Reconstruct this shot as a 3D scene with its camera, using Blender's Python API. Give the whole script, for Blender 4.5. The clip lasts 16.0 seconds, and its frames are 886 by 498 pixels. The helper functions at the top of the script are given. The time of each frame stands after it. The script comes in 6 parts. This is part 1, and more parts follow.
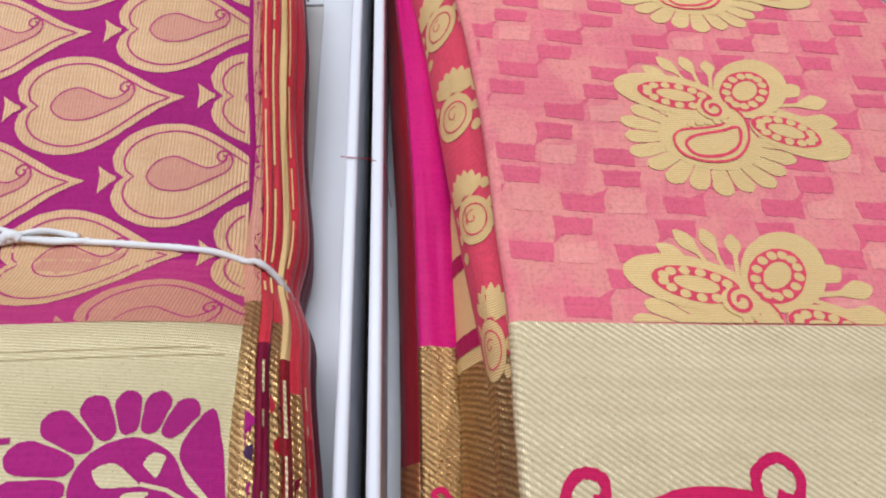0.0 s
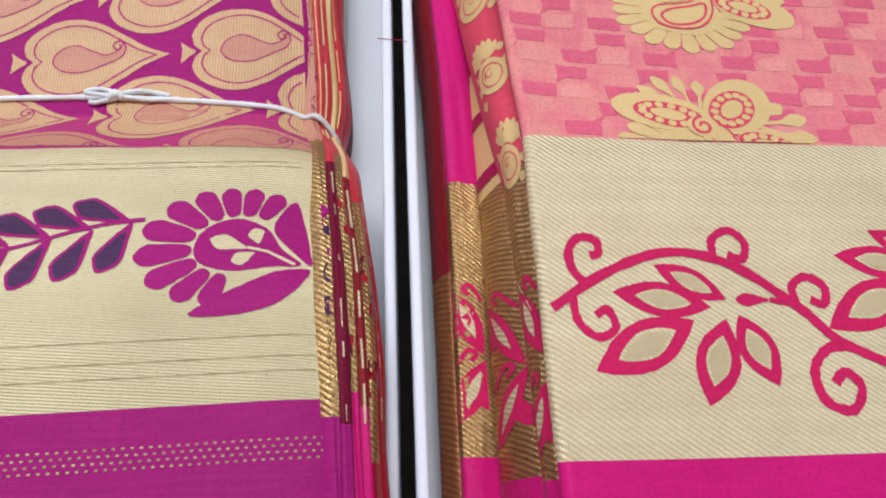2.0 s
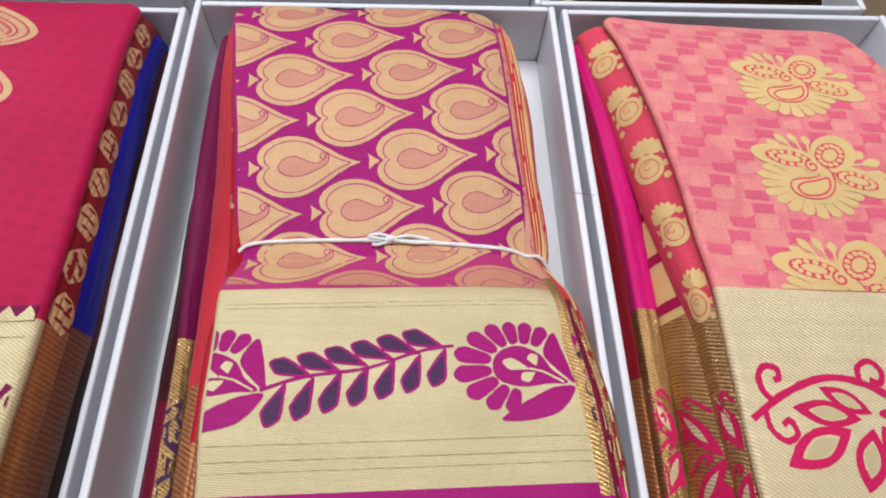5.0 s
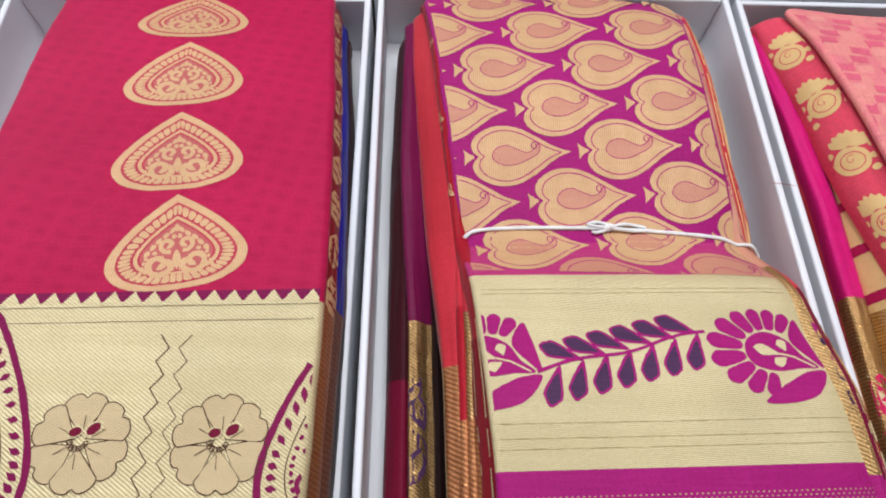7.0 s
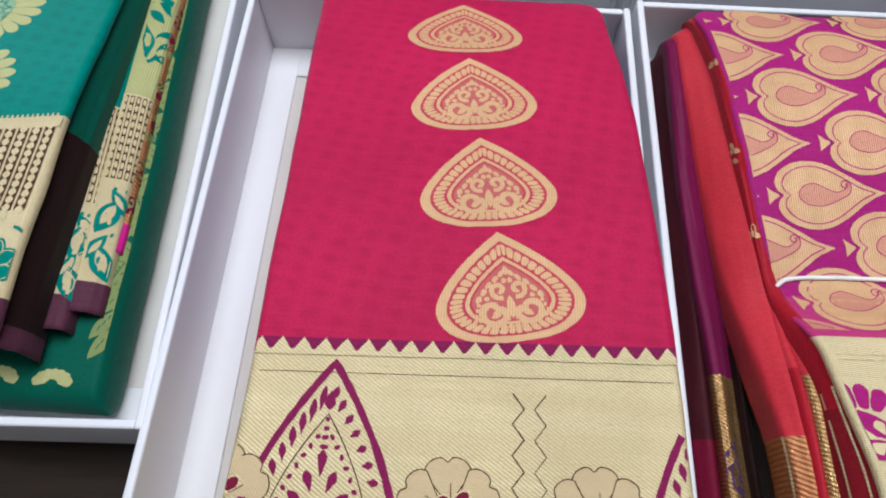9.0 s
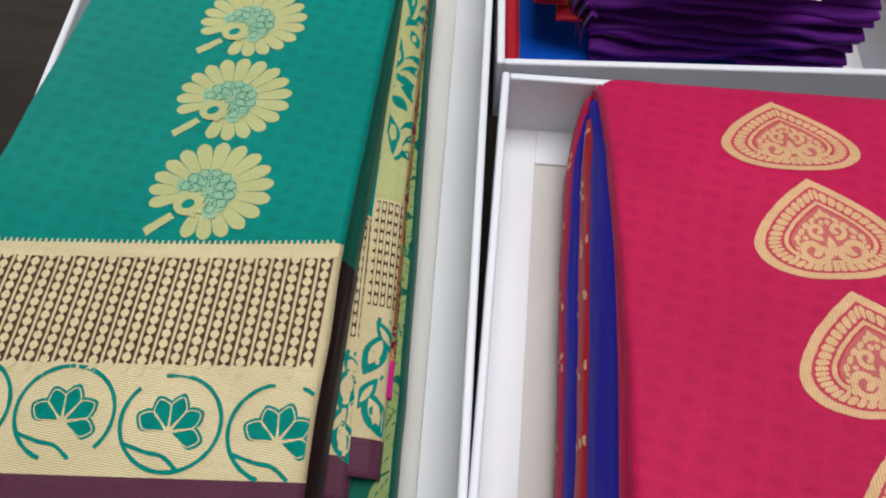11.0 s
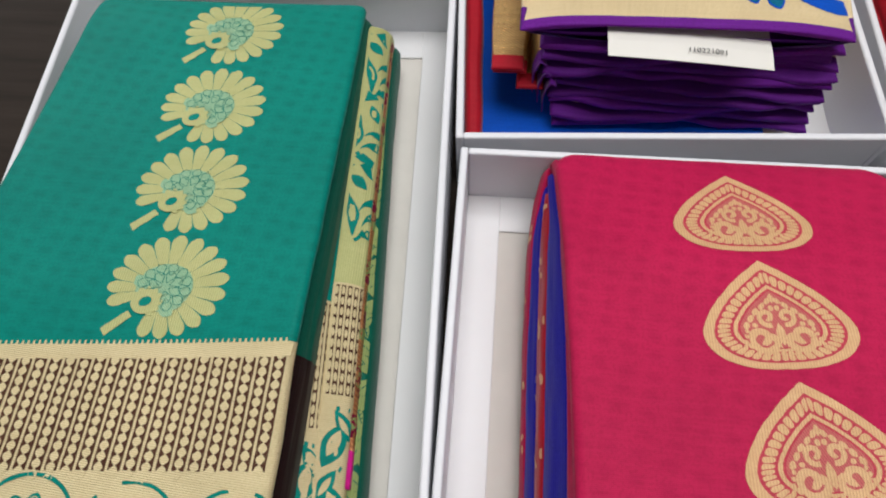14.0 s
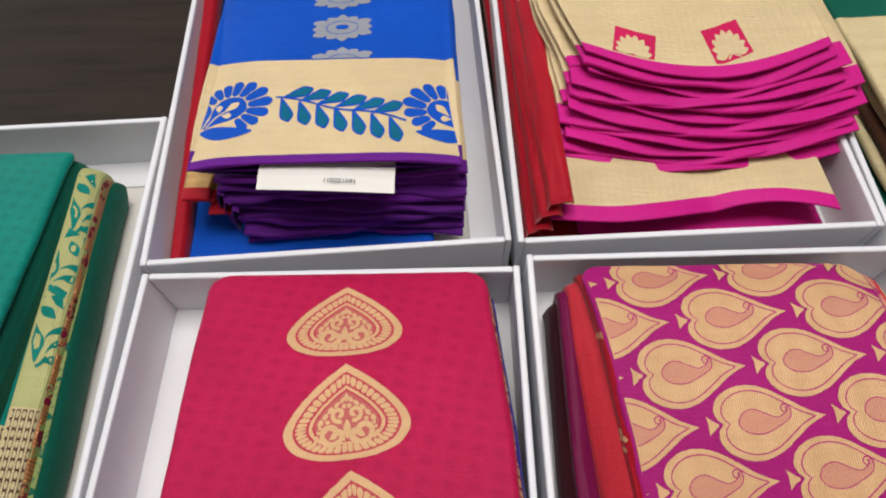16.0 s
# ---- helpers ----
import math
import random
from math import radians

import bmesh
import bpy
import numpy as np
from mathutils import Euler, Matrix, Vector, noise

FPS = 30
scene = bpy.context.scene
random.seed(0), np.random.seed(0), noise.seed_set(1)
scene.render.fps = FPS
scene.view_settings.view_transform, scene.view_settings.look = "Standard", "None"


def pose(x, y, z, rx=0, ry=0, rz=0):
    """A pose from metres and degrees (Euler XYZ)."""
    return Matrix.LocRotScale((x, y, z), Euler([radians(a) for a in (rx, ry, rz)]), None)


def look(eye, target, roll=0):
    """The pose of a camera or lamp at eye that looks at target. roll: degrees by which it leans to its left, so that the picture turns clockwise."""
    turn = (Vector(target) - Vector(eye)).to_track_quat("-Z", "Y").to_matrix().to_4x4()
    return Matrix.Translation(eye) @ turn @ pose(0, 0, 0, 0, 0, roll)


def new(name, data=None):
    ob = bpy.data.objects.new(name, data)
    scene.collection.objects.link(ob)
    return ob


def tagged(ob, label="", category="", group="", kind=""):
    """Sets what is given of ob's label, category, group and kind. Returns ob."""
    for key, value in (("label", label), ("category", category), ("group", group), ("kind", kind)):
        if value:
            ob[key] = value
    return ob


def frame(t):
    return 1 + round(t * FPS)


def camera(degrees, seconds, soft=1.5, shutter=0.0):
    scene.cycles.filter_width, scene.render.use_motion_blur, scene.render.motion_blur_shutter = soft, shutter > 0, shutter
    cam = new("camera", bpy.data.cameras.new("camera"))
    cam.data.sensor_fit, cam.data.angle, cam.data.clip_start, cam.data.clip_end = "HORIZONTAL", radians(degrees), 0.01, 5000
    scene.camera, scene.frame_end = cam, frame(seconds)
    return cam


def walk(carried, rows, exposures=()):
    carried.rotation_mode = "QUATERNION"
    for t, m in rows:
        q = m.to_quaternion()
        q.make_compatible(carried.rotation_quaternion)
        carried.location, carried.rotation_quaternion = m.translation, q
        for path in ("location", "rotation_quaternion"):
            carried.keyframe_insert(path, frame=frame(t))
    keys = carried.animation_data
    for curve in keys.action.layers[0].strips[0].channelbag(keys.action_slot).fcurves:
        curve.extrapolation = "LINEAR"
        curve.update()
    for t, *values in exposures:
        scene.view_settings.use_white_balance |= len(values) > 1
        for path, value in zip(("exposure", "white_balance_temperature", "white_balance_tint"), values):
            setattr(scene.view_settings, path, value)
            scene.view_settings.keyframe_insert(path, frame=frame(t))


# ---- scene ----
cam = camera(70.2, 16.0, soft=2.0)
PATH = [
    (0, (0.534, -0.287, 0.252), (0.627, 0.581, -1.547), 5.3),
    (0.5, (0.536, -0.311, 0.251), (0.655, 0.504, -1.571), 6.8),
    (1, (0.538, -0.331, 0.255), (0.654, 0.461, -1.578), 6.3),
    (1.5, (0.536, -0.349, 0.261), (0.671, 0.452, -1.566), 7.3),
    (2, (0.518, -0.359, 0.274), (0.634, 0.469, -1.543), 6.4),
    (2.5, (0.497, -0.362, 0.298), (0.608, 0.545, -1.482), 5.9),
    (3, (0.477, -0.365, 0.322), (0.576, 0.588, -1.434), 5.9),
    (3.5, (0.459, -0.363, 0.336), (0.561, 0.597, -1.415), 6.1),
    (3.7, (0.451, -0.364, 0.346), (0.549, 0.616, -1.395), 5.8),
    (5.8, (0.376, -0.357, 0.371), (0.451, 0.557, -1.406), 4.4),
    (6, (0.363, -0.357, 0.373), (0.425, 0.551, -1.407), 3.6),
    (6.5, (0.327, -0.362, 0.372), (0.386, 0.536, -1.414), 3.9),
    (7, (0.29, -0.361, 0.374), (0.356, 0.528, -1.416), 4.8),
    (7.5, (0.254, -0.356, 0.371), (0.316, 0.532, -1.42), 4.4),
    (8, (0.211, -0.346, 0.365), (0.264, 0.52, -1.437), 4.6),
    (8.5, (0.182, -0.339, 0.36), (0.206, 0.513, -1.449), 4.2),
    (9, (0.1435, -0.327, 0.358), (0.112, 0.52, -1.455), 1.6),
    (9.5, (0.101, -0.2995, 0.351), (0.042, 0.531, -1.468), 0.8),
    (10, (0.0585, -0.2797, 0.344), (0.009, 0.513, -1.49), 1.8),
    (10.2, (0.041, -0.273, 0.341), (-0.024, 0.53, -1.489), 1.2),
    (12.3, (-0.019, -0.214, 0.349), (-0.19, 0.605, -1.467), -5.7),
    (12.5, (-0.018, -0.211, 0.352), (-0.192, 0.623, -1.457), -5.8),
    (13, (-0.013, -0.205, 0.355), (-0.176, 0.66, -1.441), -4.9),
    (13.5, (-0.005, -0.206, 0.358), (-0.17, 0.652, -1.441), -5.2),
    (14, (0.019, -0.207, 0.36), (-0.128, 0.612, -1.459), -5.6),
    (14.5, (0.059, -0.198, 0.37), (-0.051, 0.683, -1.422), -4.2),
    (15, (0.107, -0.198, 0.397), (0.0, 0.75, -1.361), -4.4),
    (15.5, (0.157, -0.201, 0.406), (0.072, 0.766, -1.343), -3.9),
    (16, (0.211, -0.195, 0.418), (0.159, 0.791, -1.321), -3.6),
]

EXPOSURES = [(0.0, 0.02, 5800, 8), (2.0, 0.07, 5800, 8), (3.5, 0.09, 6000, 9), (6.0, 0.15, 6200, 8), (9.0, 0.09, 5950, 8), (10.2, 0.02, 6150, 8), (12.5, -0.04, 6600, 6), (14.5, -0.06, 6600, 8), (16.0, -0.03, 6800, 9)]
walk(cam, [(t, look(eye, target, roll)) for t, eye, target, roll in PATH], EXPOSURES)

# world and light
world = bpy.data.worlds.new("world")
scene.world = world
world.use_nodes = True
wn = world.node_tree.nodes
wsky = wn.new("ShaderNodeTexSky")
wsky.sky_type, wsky.sun_disc, wsky.sun_elevation, wsky.sun_rotation = "NISHITA", False, radians(40), radians(300)
world.node_tree.links.new(wsky.outputs[0], wn["Background"].inputs[0])
wn["Background"].inputs[1].default_value = 0.1


def area_lamp(name, eye, target, sx, sy, watts, colour):
    data = bpy.data.lights.new(name, "AREA")
    data.shape, data.size, data.size_y, data.energy, data.color = "RECTANGLE", sx, sy, watts, colour
    ob = new(name, data)
    ob.matrix_world = look(eye, target)
    return ob


WINDOW = area_lamp("window_light", (-1.93, 1.1, 0.95), (0.3, -0.1, 0.0), 1.8, 1.4, 27, (0.90, 0.94, 1.0))
CEILING = area_lamp("ceiling_panel_light", (0.32, 0.25, 1.92), (0.3, 0.0, 0.0), 1.3, 1.0, 37.5, (0.98, 0.98, 1.0))


# ---- materials ----
def nodes_of(name):
    m = bpy.data.materials.new(name)
    m.use_nodes = True
    t = m.node_tree
    return m, t, t.nodes, t.links, t.nodes["Principled BSDF"]


def coords(t, scale=(1, 1, 1), turn=0.0):
    c, mp = t.nodes.new("ShaderNodeTexCoord"), t.nodes.new("ShaderNodeMapping")
    mp.inputs["Scale"].default_value = scale
    mp.inputs["Rotation"].default_value[2] = radians(turn)
    t.links.new(c.outputs["Object"], mp.inputs[0])
    return mp.outputs[0]


def noise_tex(t, vec, scale, detail=3.0, rough=0.6):
    n = t.nodes.new("ShaderNodeTexNoise")
    n.inputs["Scale"].default_value, n.inputs["Detail"].default_value, n.inputs["Roughness"].default_value = scale, detail, rough
    t.links.new(vec, n.inputs["Vector"])
    return n.outputs[0]


def ramp(t, fac, a, b, lo=0.3, hi=0.7):
    r = t.nodes.new("ShaderNodeMapRange")
    r.inputs[1].default_value, r.inputs[2].default_value = lo, hi
    t.links.new(fac, r.inputs[0])
    return mix(t, r.outputs[0], a, b)


def mix(t, fac, a, b):
    m = t.nodes.new("ShaderNodeMix")
    m.data_type = "RGBA"
    for slot, v in ((0, fac), (6, a), (7, b)):
        if isinstance(v, (tuple, list)):
            m.inputs[slot].default_value = (*v, 1)
        elif isinstance(v, (int, float)):
            m.inputs[slot].default_value = v
        else:
            t.links.new(v, m.inputs[slot])
    return m.outputs[2]


def math_node(t, op, a, b=None):
    m = t.nodes.new("ShaderNodeMath")
    m.operation = op
    for slot, v in ((0, a), (1, b)):
        if v is None:
            continue
        if isinstance(v, (int, float)):
            m.inputs[slot].default_value = v
        else:
            t.links.new(v, m.inputs[slot])
    return m.outputs[0]


def wave(t, vec, scale, direction="X", distort=0.0):
    w = t.nodes.new("ShaderNodeTexWave")
    w.bands_direction = direction
    w.inputs["Scale"].default_value, w.inputs["Distortion"].default_value = scale, distort
    t.links.new(vec, w.inputs[0])
    return w.outputs["Fac"]


def bump(t, p, height, strength, dist):
    b = t.nodes.new("ShaderNodeBump")
    b.inputs["Strength"].default_value, b.inputs["Distance"].default_value = strength, dist
    t.links.new(height, b.inputs["Height"])
    t.links.new(b.outputs[0], p.inputs["Normal"])


def shade(c, k):
    return tuple(min(1.0, v * k) for v in c)


def silk(name, colour, second=None, rough=0.55, sheen=0.06, pattern=None):
    """Woven silk: two-tone threads, slow colour drift, fine thread relief."""
    m, t, nd, ln, p = nodes_of(name)
    second = second or shade(colour, 1.25)
    v = coords(t)
    drift = noise_tex(t, v, 14, 3)
    thread = math_node(t, "MULTIPLY", wave(t, v, 420, "X", 1.5), wave(t, v, 420, "Y", 1.5))
    col = ramp(t, drift, shade(colour, 0.9), shade(colour, 1.12))
    if pattern:
        col = pattern(t, col)
    col = mix(t, math_node(t, "MULTIPLY", thread, 0.35), col, second)
    slub = noise_tex(t, coords(t, (900, 40, 300)), 1.0, 2)
    col = mix(t, math_node(t, "MULTIPLY", slub, 0.30), col, shade(colour, 0.5))
    weft = noise_tex(t, coords(t, (30, 700, 300)), 1.0, 2)
    col = ramp(t, weft, col, mix(t, 0.22, col, second), 0.45, 0.62)
    speck = noise_tex(t, coords(t, (800, 800, 800)), 1.0, 1)
    col = ramp(t, speck, mix(t, 0.22, col, shade(colour, 0.45)), col, 0.36, 0.50)
    ln.new(col, p.inputs["Base Color"])
    p.inputs["Roughness"].default_value = rough
    p.inputs["Sheen Weight"].default_value = sheen
    p.inputs["Sheen Roughness"].default_value = 0.4
    p.inputs["Specular IOR Level"].default_value = 0.10
    rel = math_node(t, "ADD", thread, math_node(t, "MULTIPLY", noise_tex(t, v, 160, 2), 0.8))
    bump(t, p, rel, 0.25, 0.0004)
    return m


def zari(name, light, dark, turn=35.0, pitch=300.0, strength=0.5, rough=0.42, metal=0.25):
    """Gold thread brocade: twill lines over a matt gold ground with tiny glints."""
    m, t, nd, ln, p = nodes_of(name)
    v = coords(t, (1, 1, 1), turn)
    v0 = coords(t)
    twill = wave(t, v, pitch, "Y", 0.6)
    rows = wave(t, v0, 520, "X", 2.0)
    drift = noise_tex(t, v0, 18, 3)
    streak = noise_tex(t, coords(t, (25, 900, 200)), 1.0, 2)
    col = ramp(t, drift, shade(light, 0.9), shade(light, 1.08))
    col = mix(t, math_node(t, "MULTIPLY", twill, strength), col, dark)
    col = mix(t, math_node(t, "MULTIPLY", streak, 0.20), col, dark)
    long = noise_tex(t, coords(t, (4, 160, 60)), 1.0, 3)
    col = ramp(t, long, mix(t, 0.16, col, dark), col, 0.42, 0.58)
    speck = noise_tex(t, coords(t, (700, 1100, 700)), 1.0, 1)
    col = ramp(t, speck, mix(t, 0.20, col, dark), col, 0.36, 0.52)
    ln.new(col, p.inputs["Base Color"])
    p.inputs["Metallic"].default_value = metal
    glint = noise_tex(t, v0, 1100, 1)
    g = t.nodes.new("ShaderNodeMapRange")
    g.inputs[1].default_value, g.inputs[2].default_value = 0.35, 0.75
    g.inputs[3].default_value, g.inputs[4].default_value = rough + 0.18, rough - 0.17
    ln.new(glint, g.inputs[0])
    ln.new(g.outputs[0], p.inputs["Roughness"])
    rel = math_node(t, "ADD", math_node(t, "ADD", twill, math_node(t, "MULTIPLY", rows, 0.5)), glint)
    bump(t, p, rel, 0.42, 0.0006)
    return m


def card(name, colour, rough=0.45, spots=0.06):
    m, t, nd, ln, p = nodes_of(name)
    v = coords(t)
    col = ramp(t, noise_tex(t, v, 9, 4), shade(colour, 0.94), colour)
    col = mix(t, math_node(t, "MULTIPLY", noise_tex(t, v, 70, 3), spots), col, shade(colour, 0.6))
    ln.new(col, p.inputs["Base Color"])
    p.inputs["Roughness"].default_value = rough
    bump(t, p, noise_tex(t, v, 400, 3), 0.12, 0.0004)
    return m


def flat(name, colour, rough=0.6):
    m, t, nd, ln, p = nodes_of(name)
    ln.new(ramp(t, noise_tex(t, coords(t), 60, 3), shade(colour, 0.88), shade(colour, 1.08)), p.inputs["Base Color"])
    p.inputs["Roughness"].default_value = rough
    return m


def patch_weave(t, base):
    """Jacquard ground that drifts between salmon and rose in small patches."""
    light = noise_tex(t, coords(t, (75, 55, 30)), 1.0, 1)
    c = ramp(t, light, base, (0.88, 0.33, 0.27), 0.42, 0.56)
    return mix(t, math_node(t, "MULTIPLY", noise_tex(t, coords(t, (40, 60, 30), 30), 1.0, 1), 0.35), c, (0.74, 0.09, 0.20))


def ripple_weave(dark):
    """Tone-on-tone rows of short dashes woven into the ground."""
    def f(t, base):
        v = coords(t, (1, 1, 1), 12)
        d = math_node(t, "MULTIPLY", wave(t, v, 26, "X", 3.0), wave(t, v, 34, "Y", 3.0))
        return mix(t, math_node(t, "MULTIPLY", d, 0.5), base, dark)
    return f


GOLD = (0.84, 0.72, 0.45)
M = {
    "white": card("white_card", (0.80, 0.80, 0.84), 0.42),
    "flap": card("white_flap_card", (0.79, 0.78, 0.79), 0.5),
    "grey": card("grey_board", (0.70, 0.66, 0.61), 0.75, 0.25),
    "gold": zari("gold_zari_twill", GOLD, (0.44, 0.32, 0.12), 35, 230, 0.5),
    "gold_twill": zari("gold_zari_bold_twill", (0.84, 0.71, 0.46), (0.48, 0.33, 0.15), 35, 195, 0.55),
    "gold_fine": zari("gold_zari_fine", (0.81, 0.69, 0.42), (0.52, 0.40, 0.18), 4, 330, 0.4),
    "gold_plain": zari("gold_zari_plain", (0.78, 0.62, 0.37), (0.58, 0.42, 0.21), 90, 460, 0.25, 0.5, 0.12),
    "gold_motif": zari("gold_motif_thread", (0.76, 0.50, 0.25), (0.52, 0.24, 0.12), 90, 250, 0.5, 0.5, 0.12),
    "gold_pale": zari("pale_gold_motif_thread", (0.56, 0.55, 0.24), (0.34, 0.36, 0.12), 90, 260, 0.4, 0.5, 0.1),
    "gold_coral": zari("gold_thread_on_coral", (0.86, 0.62, 0.27), (0.74, 0.44, 0.17), 0, 380, 0.35, 0.5, 0.12),
    "rose_gold": zari("rose_gold_thread", (0.66, 0.33, 0.19), (0.52, 0.17, 0.14), 90, 260, 0.5, 0.5, 0.1),
    "pink_gold": zari("muted_rose_gold_thread", (0.70, 0.55, 0.32), (0.54, 0.38, 0.20), 40, 500, 0.5, 0.5, 0.1),
    "grey_thread": zari("silver_grey_thread", (0.38, 0.40, 0.45), (0.25, 0.27, 0.33), 90, 400, 0.4, 0.5, 0.2),
    "purple": silk("purple_silk", (0.37, 0.010, 0.165), (0.46, 0.025, 0.20)),
    "purple_pink": silk("purple_pink_silk", (0.46, 0.03, 0.17), (0.6, 0.09, 0.2)),
    "violet_dark": silk("dark_violet_silk", (0.075, 0.030, 0.085), (0.12, 0.05, 0.12)),
    "pink": silk("crimson_pink_silk", (0.49, 0.010, 0.072), (0.55, 0.016, 0.09), pattern=ripple_weave((0.33, 0.004, 0.05))),
    "maroon": silk("maroon_thread", (0.17, 0.006, 0.030)),
    "coral": silk("coral_pink_silk", (0.82, 0.22, 0.24), (0.86, 0.34, 0.31), pattern=patch_weave),
    "zigzag": silk("deep_rose_weave", (0.76, 0.125, 0.20), (0.80, 0.19, 0.24)),
    "pale_rose": silk("pale_rose_weave", (0.86, 0.30, 0.27), (0.88, 0.40, 0.34)),
    "coral_bright": silk("bright_coral_red_silk", (0.60, 0.030, 0.050), (0.68, 0.06, 0.07), rough=0.36, sheen=0.15),
    "gold_rust": zari("rust_gold_brocade", (0.58, 0.27, 0.10), (0.26, 0.06, 0.03), 30, 150, 0.6, 0.38, 0.6),
    "red": silk("crimson_red_silk", (0.40, 0.008, 0.022), (0.5, 0.02, 0.03), rough=0.4, sheen=0.12),
    "magenta": silk("magenta_silk", (0.62, 0.008, 0.17), (0.7, 0.02, 0.2), rough=0.42),
    "vine": silk("magenta_vine_thread", (0.60, 0.014, 0.10)),
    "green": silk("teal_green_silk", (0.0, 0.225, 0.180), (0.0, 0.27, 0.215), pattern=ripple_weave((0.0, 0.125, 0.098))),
    # deep green; on the teal saree it carries the shade of low folds
    "green_dark": silk("deep_shaded_green_silk", (0.003, 0.105, 0.068), (0.006, 0.13, 0.085)),
    "plum": silk("plum_hem_silk", (0.10, 0.030, 0.055), (0.13, 0.045, 0.07)),
    "brown_thread": silk("brown_thread", (0.085, 0.035, 0.02)),
    "blue": silk("royal_blue_silk", (0.0, 0.075, 0.50), (0.005, 0.11, 0.62)),
    "teal_thread": silk("teal_thread", (0.0, 0.13, 0.24)),
    "violet": silk("violet_hem_silk", (0.135, 0.010, 0.25), (0.20, 0.025, 0.34)),
    "violet_fold": silk("violet_inner_silk", (0.105, 0.010, 0.20), (0.15, 0.018, 0.27)),
    "hot_pink": silk("hot_pink_silk", (0.62, 0.012, 0.24), (0.7, 0.03, 0.3), rough=0.42),
    # near-black cloth that holds the shade of gaps beside the folds
    "shade_black": silk("shade_black_silk", (0.02, 0.008, 0.008)),
    "rust_fold": zari("rust_gold_fold_edge", (0.24, 0.09, 0.035), (0.09, 0.02, 0.015), 20, 120, 0.8, 0.5, 0.1),
    "red_dark": silk("dark_red_silk", (0.26, 0.010, 0.020), (0.36, 0.02, 0.03)),
    "blue_bright": silk("bright_blue_silk", (0.011, 0.009, 0.32), (0.02, 0.02, 0.42)),
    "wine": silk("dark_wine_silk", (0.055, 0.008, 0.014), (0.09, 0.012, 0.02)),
    "purple_shot": silk("shot_purple_maroon_silk", (0.16, 0.006, 0.055), (0.22, 0.012, 0.08), rough=0.42),
    "gold_pleat": zari("gold_zari_pleat", (0.70, 0.47, 0.19), (0.20, 0.07, 0.03), 35, 190, 0.6, 0.34, 0.85),
    "crimson_deep": silk("deep_crimson_silk", (0.42, 0.008, 0.075), (0.5, 0.02, 0.1)),
    "drop_field": zari("rose_brocade_field", (0.56, 0.15, 0.11), (0.46, 0.05, 0.08), 60, 300, 0.6, 0.5, 0.08),
    "olive": zari("olive_gold_thread", (0.30, 0.36, 0.11), (0.12, 0.20, 0.06), 90, 260, 0.5, 0.55, 0.05),
    "plum_thread": silk("plum_maroon_thread", (0.21, 0.006, 0.070), (0.28, 0.012, 0.09)),
    "gold_dull": zari("dull_gold_thread", (0.50, 0.38, 0.18), (0.4, 0.28, 0.12), 0, 300, 0.3),
    "pink_line": silk("crimson_line_thread", (0.52, 0.055, 0.085)),
    "vine_soft": silk("rose_thread", (0.74, 0.07, 0.12)),
    "green_gold": zari("green_gold_stipple", (0.42, 0.56, 0.32), (0.16, 0.43, 0.28), 45, 330, 0.7, 0.5, 0.05),
    "bead": zari("beaded_gold_fold", (0.74, 0.58, 0.30), (0.08, 0.04, 0.02), 8, 140, 0.8, 0.5, 0.15),
    "string": flat("white_cotton_string", (0.82, 0.80, 0.78), 0.8),
    "paper": card("white_label_paper", (0.80, 0.77, 0.72), 0.5),
    "ink": flat("black_ink", (0.02, 0.02, 0.022), 0.6),
    "wall": flat("painted_wall", (0.62, 0.61, 0.60), 0.8),
    "tan": card("tan_floor_tile", (0.36, 0.25, 0.15), 0.5),
}


def wood(name, a, b):
    m, t, nd, ln, p = nodes_of(name)
    v = coords(t, (3, 40, 40))
    col = ramp(t, noise_tex(t, v, 2.5, 5), a, b)
    ln.new(col, p.inputs["Base Color"])
    p.inputs["Roughness"].default_value = 0.72
    p.inputs["Specular IOR Level"].default_value = 0.15
    bump(t, p, noise_tex(t, v, 6, 4), 0.1, 0.0006)
    return m


M["wood"] = wood("dark_brown_laminate", (0.018, 0.012, 0.009), (0.034, 0.024, 0.018))


# ---- builders ----
def thing(name, at, label, category, group="", kind=""):
    ob = new(name)
    ob.location = at
    ob.empty_display_size = 0.02
    return tagged(ob, label, category, group, kind)


def origin_of(ob):
    o = Vector((0, 0, 0))
    while ob is not None:
        o += ob.location
        ob = ob.parent
    return o


def part(name, verts, faces, mats, parent=None, idx=None, smooth=True, label=""):
    """One mesh object, its points given in world metres, under a thing or a part."""
    o = origin_of(parent) if parent else Vector((0, 0, 0))
    me = bpy.data.meshes.new(name)
    me.from_pydata([(v[0] - o.x, v[1] - o.y, v[2] - o.z) for v in verts], [], faces)
    for m in mats:
        me.materials.append(M[m])
    if idx is not None:
        me.polygons.foreach_set("material_index", idx)
    me.polygons.foreach_set("use_smooth", [smooth] * len(faces))
    me.update()
    ob = new(name, me)
    ob.parent = parent
    if label:
        ob["label"] = label
    return ob


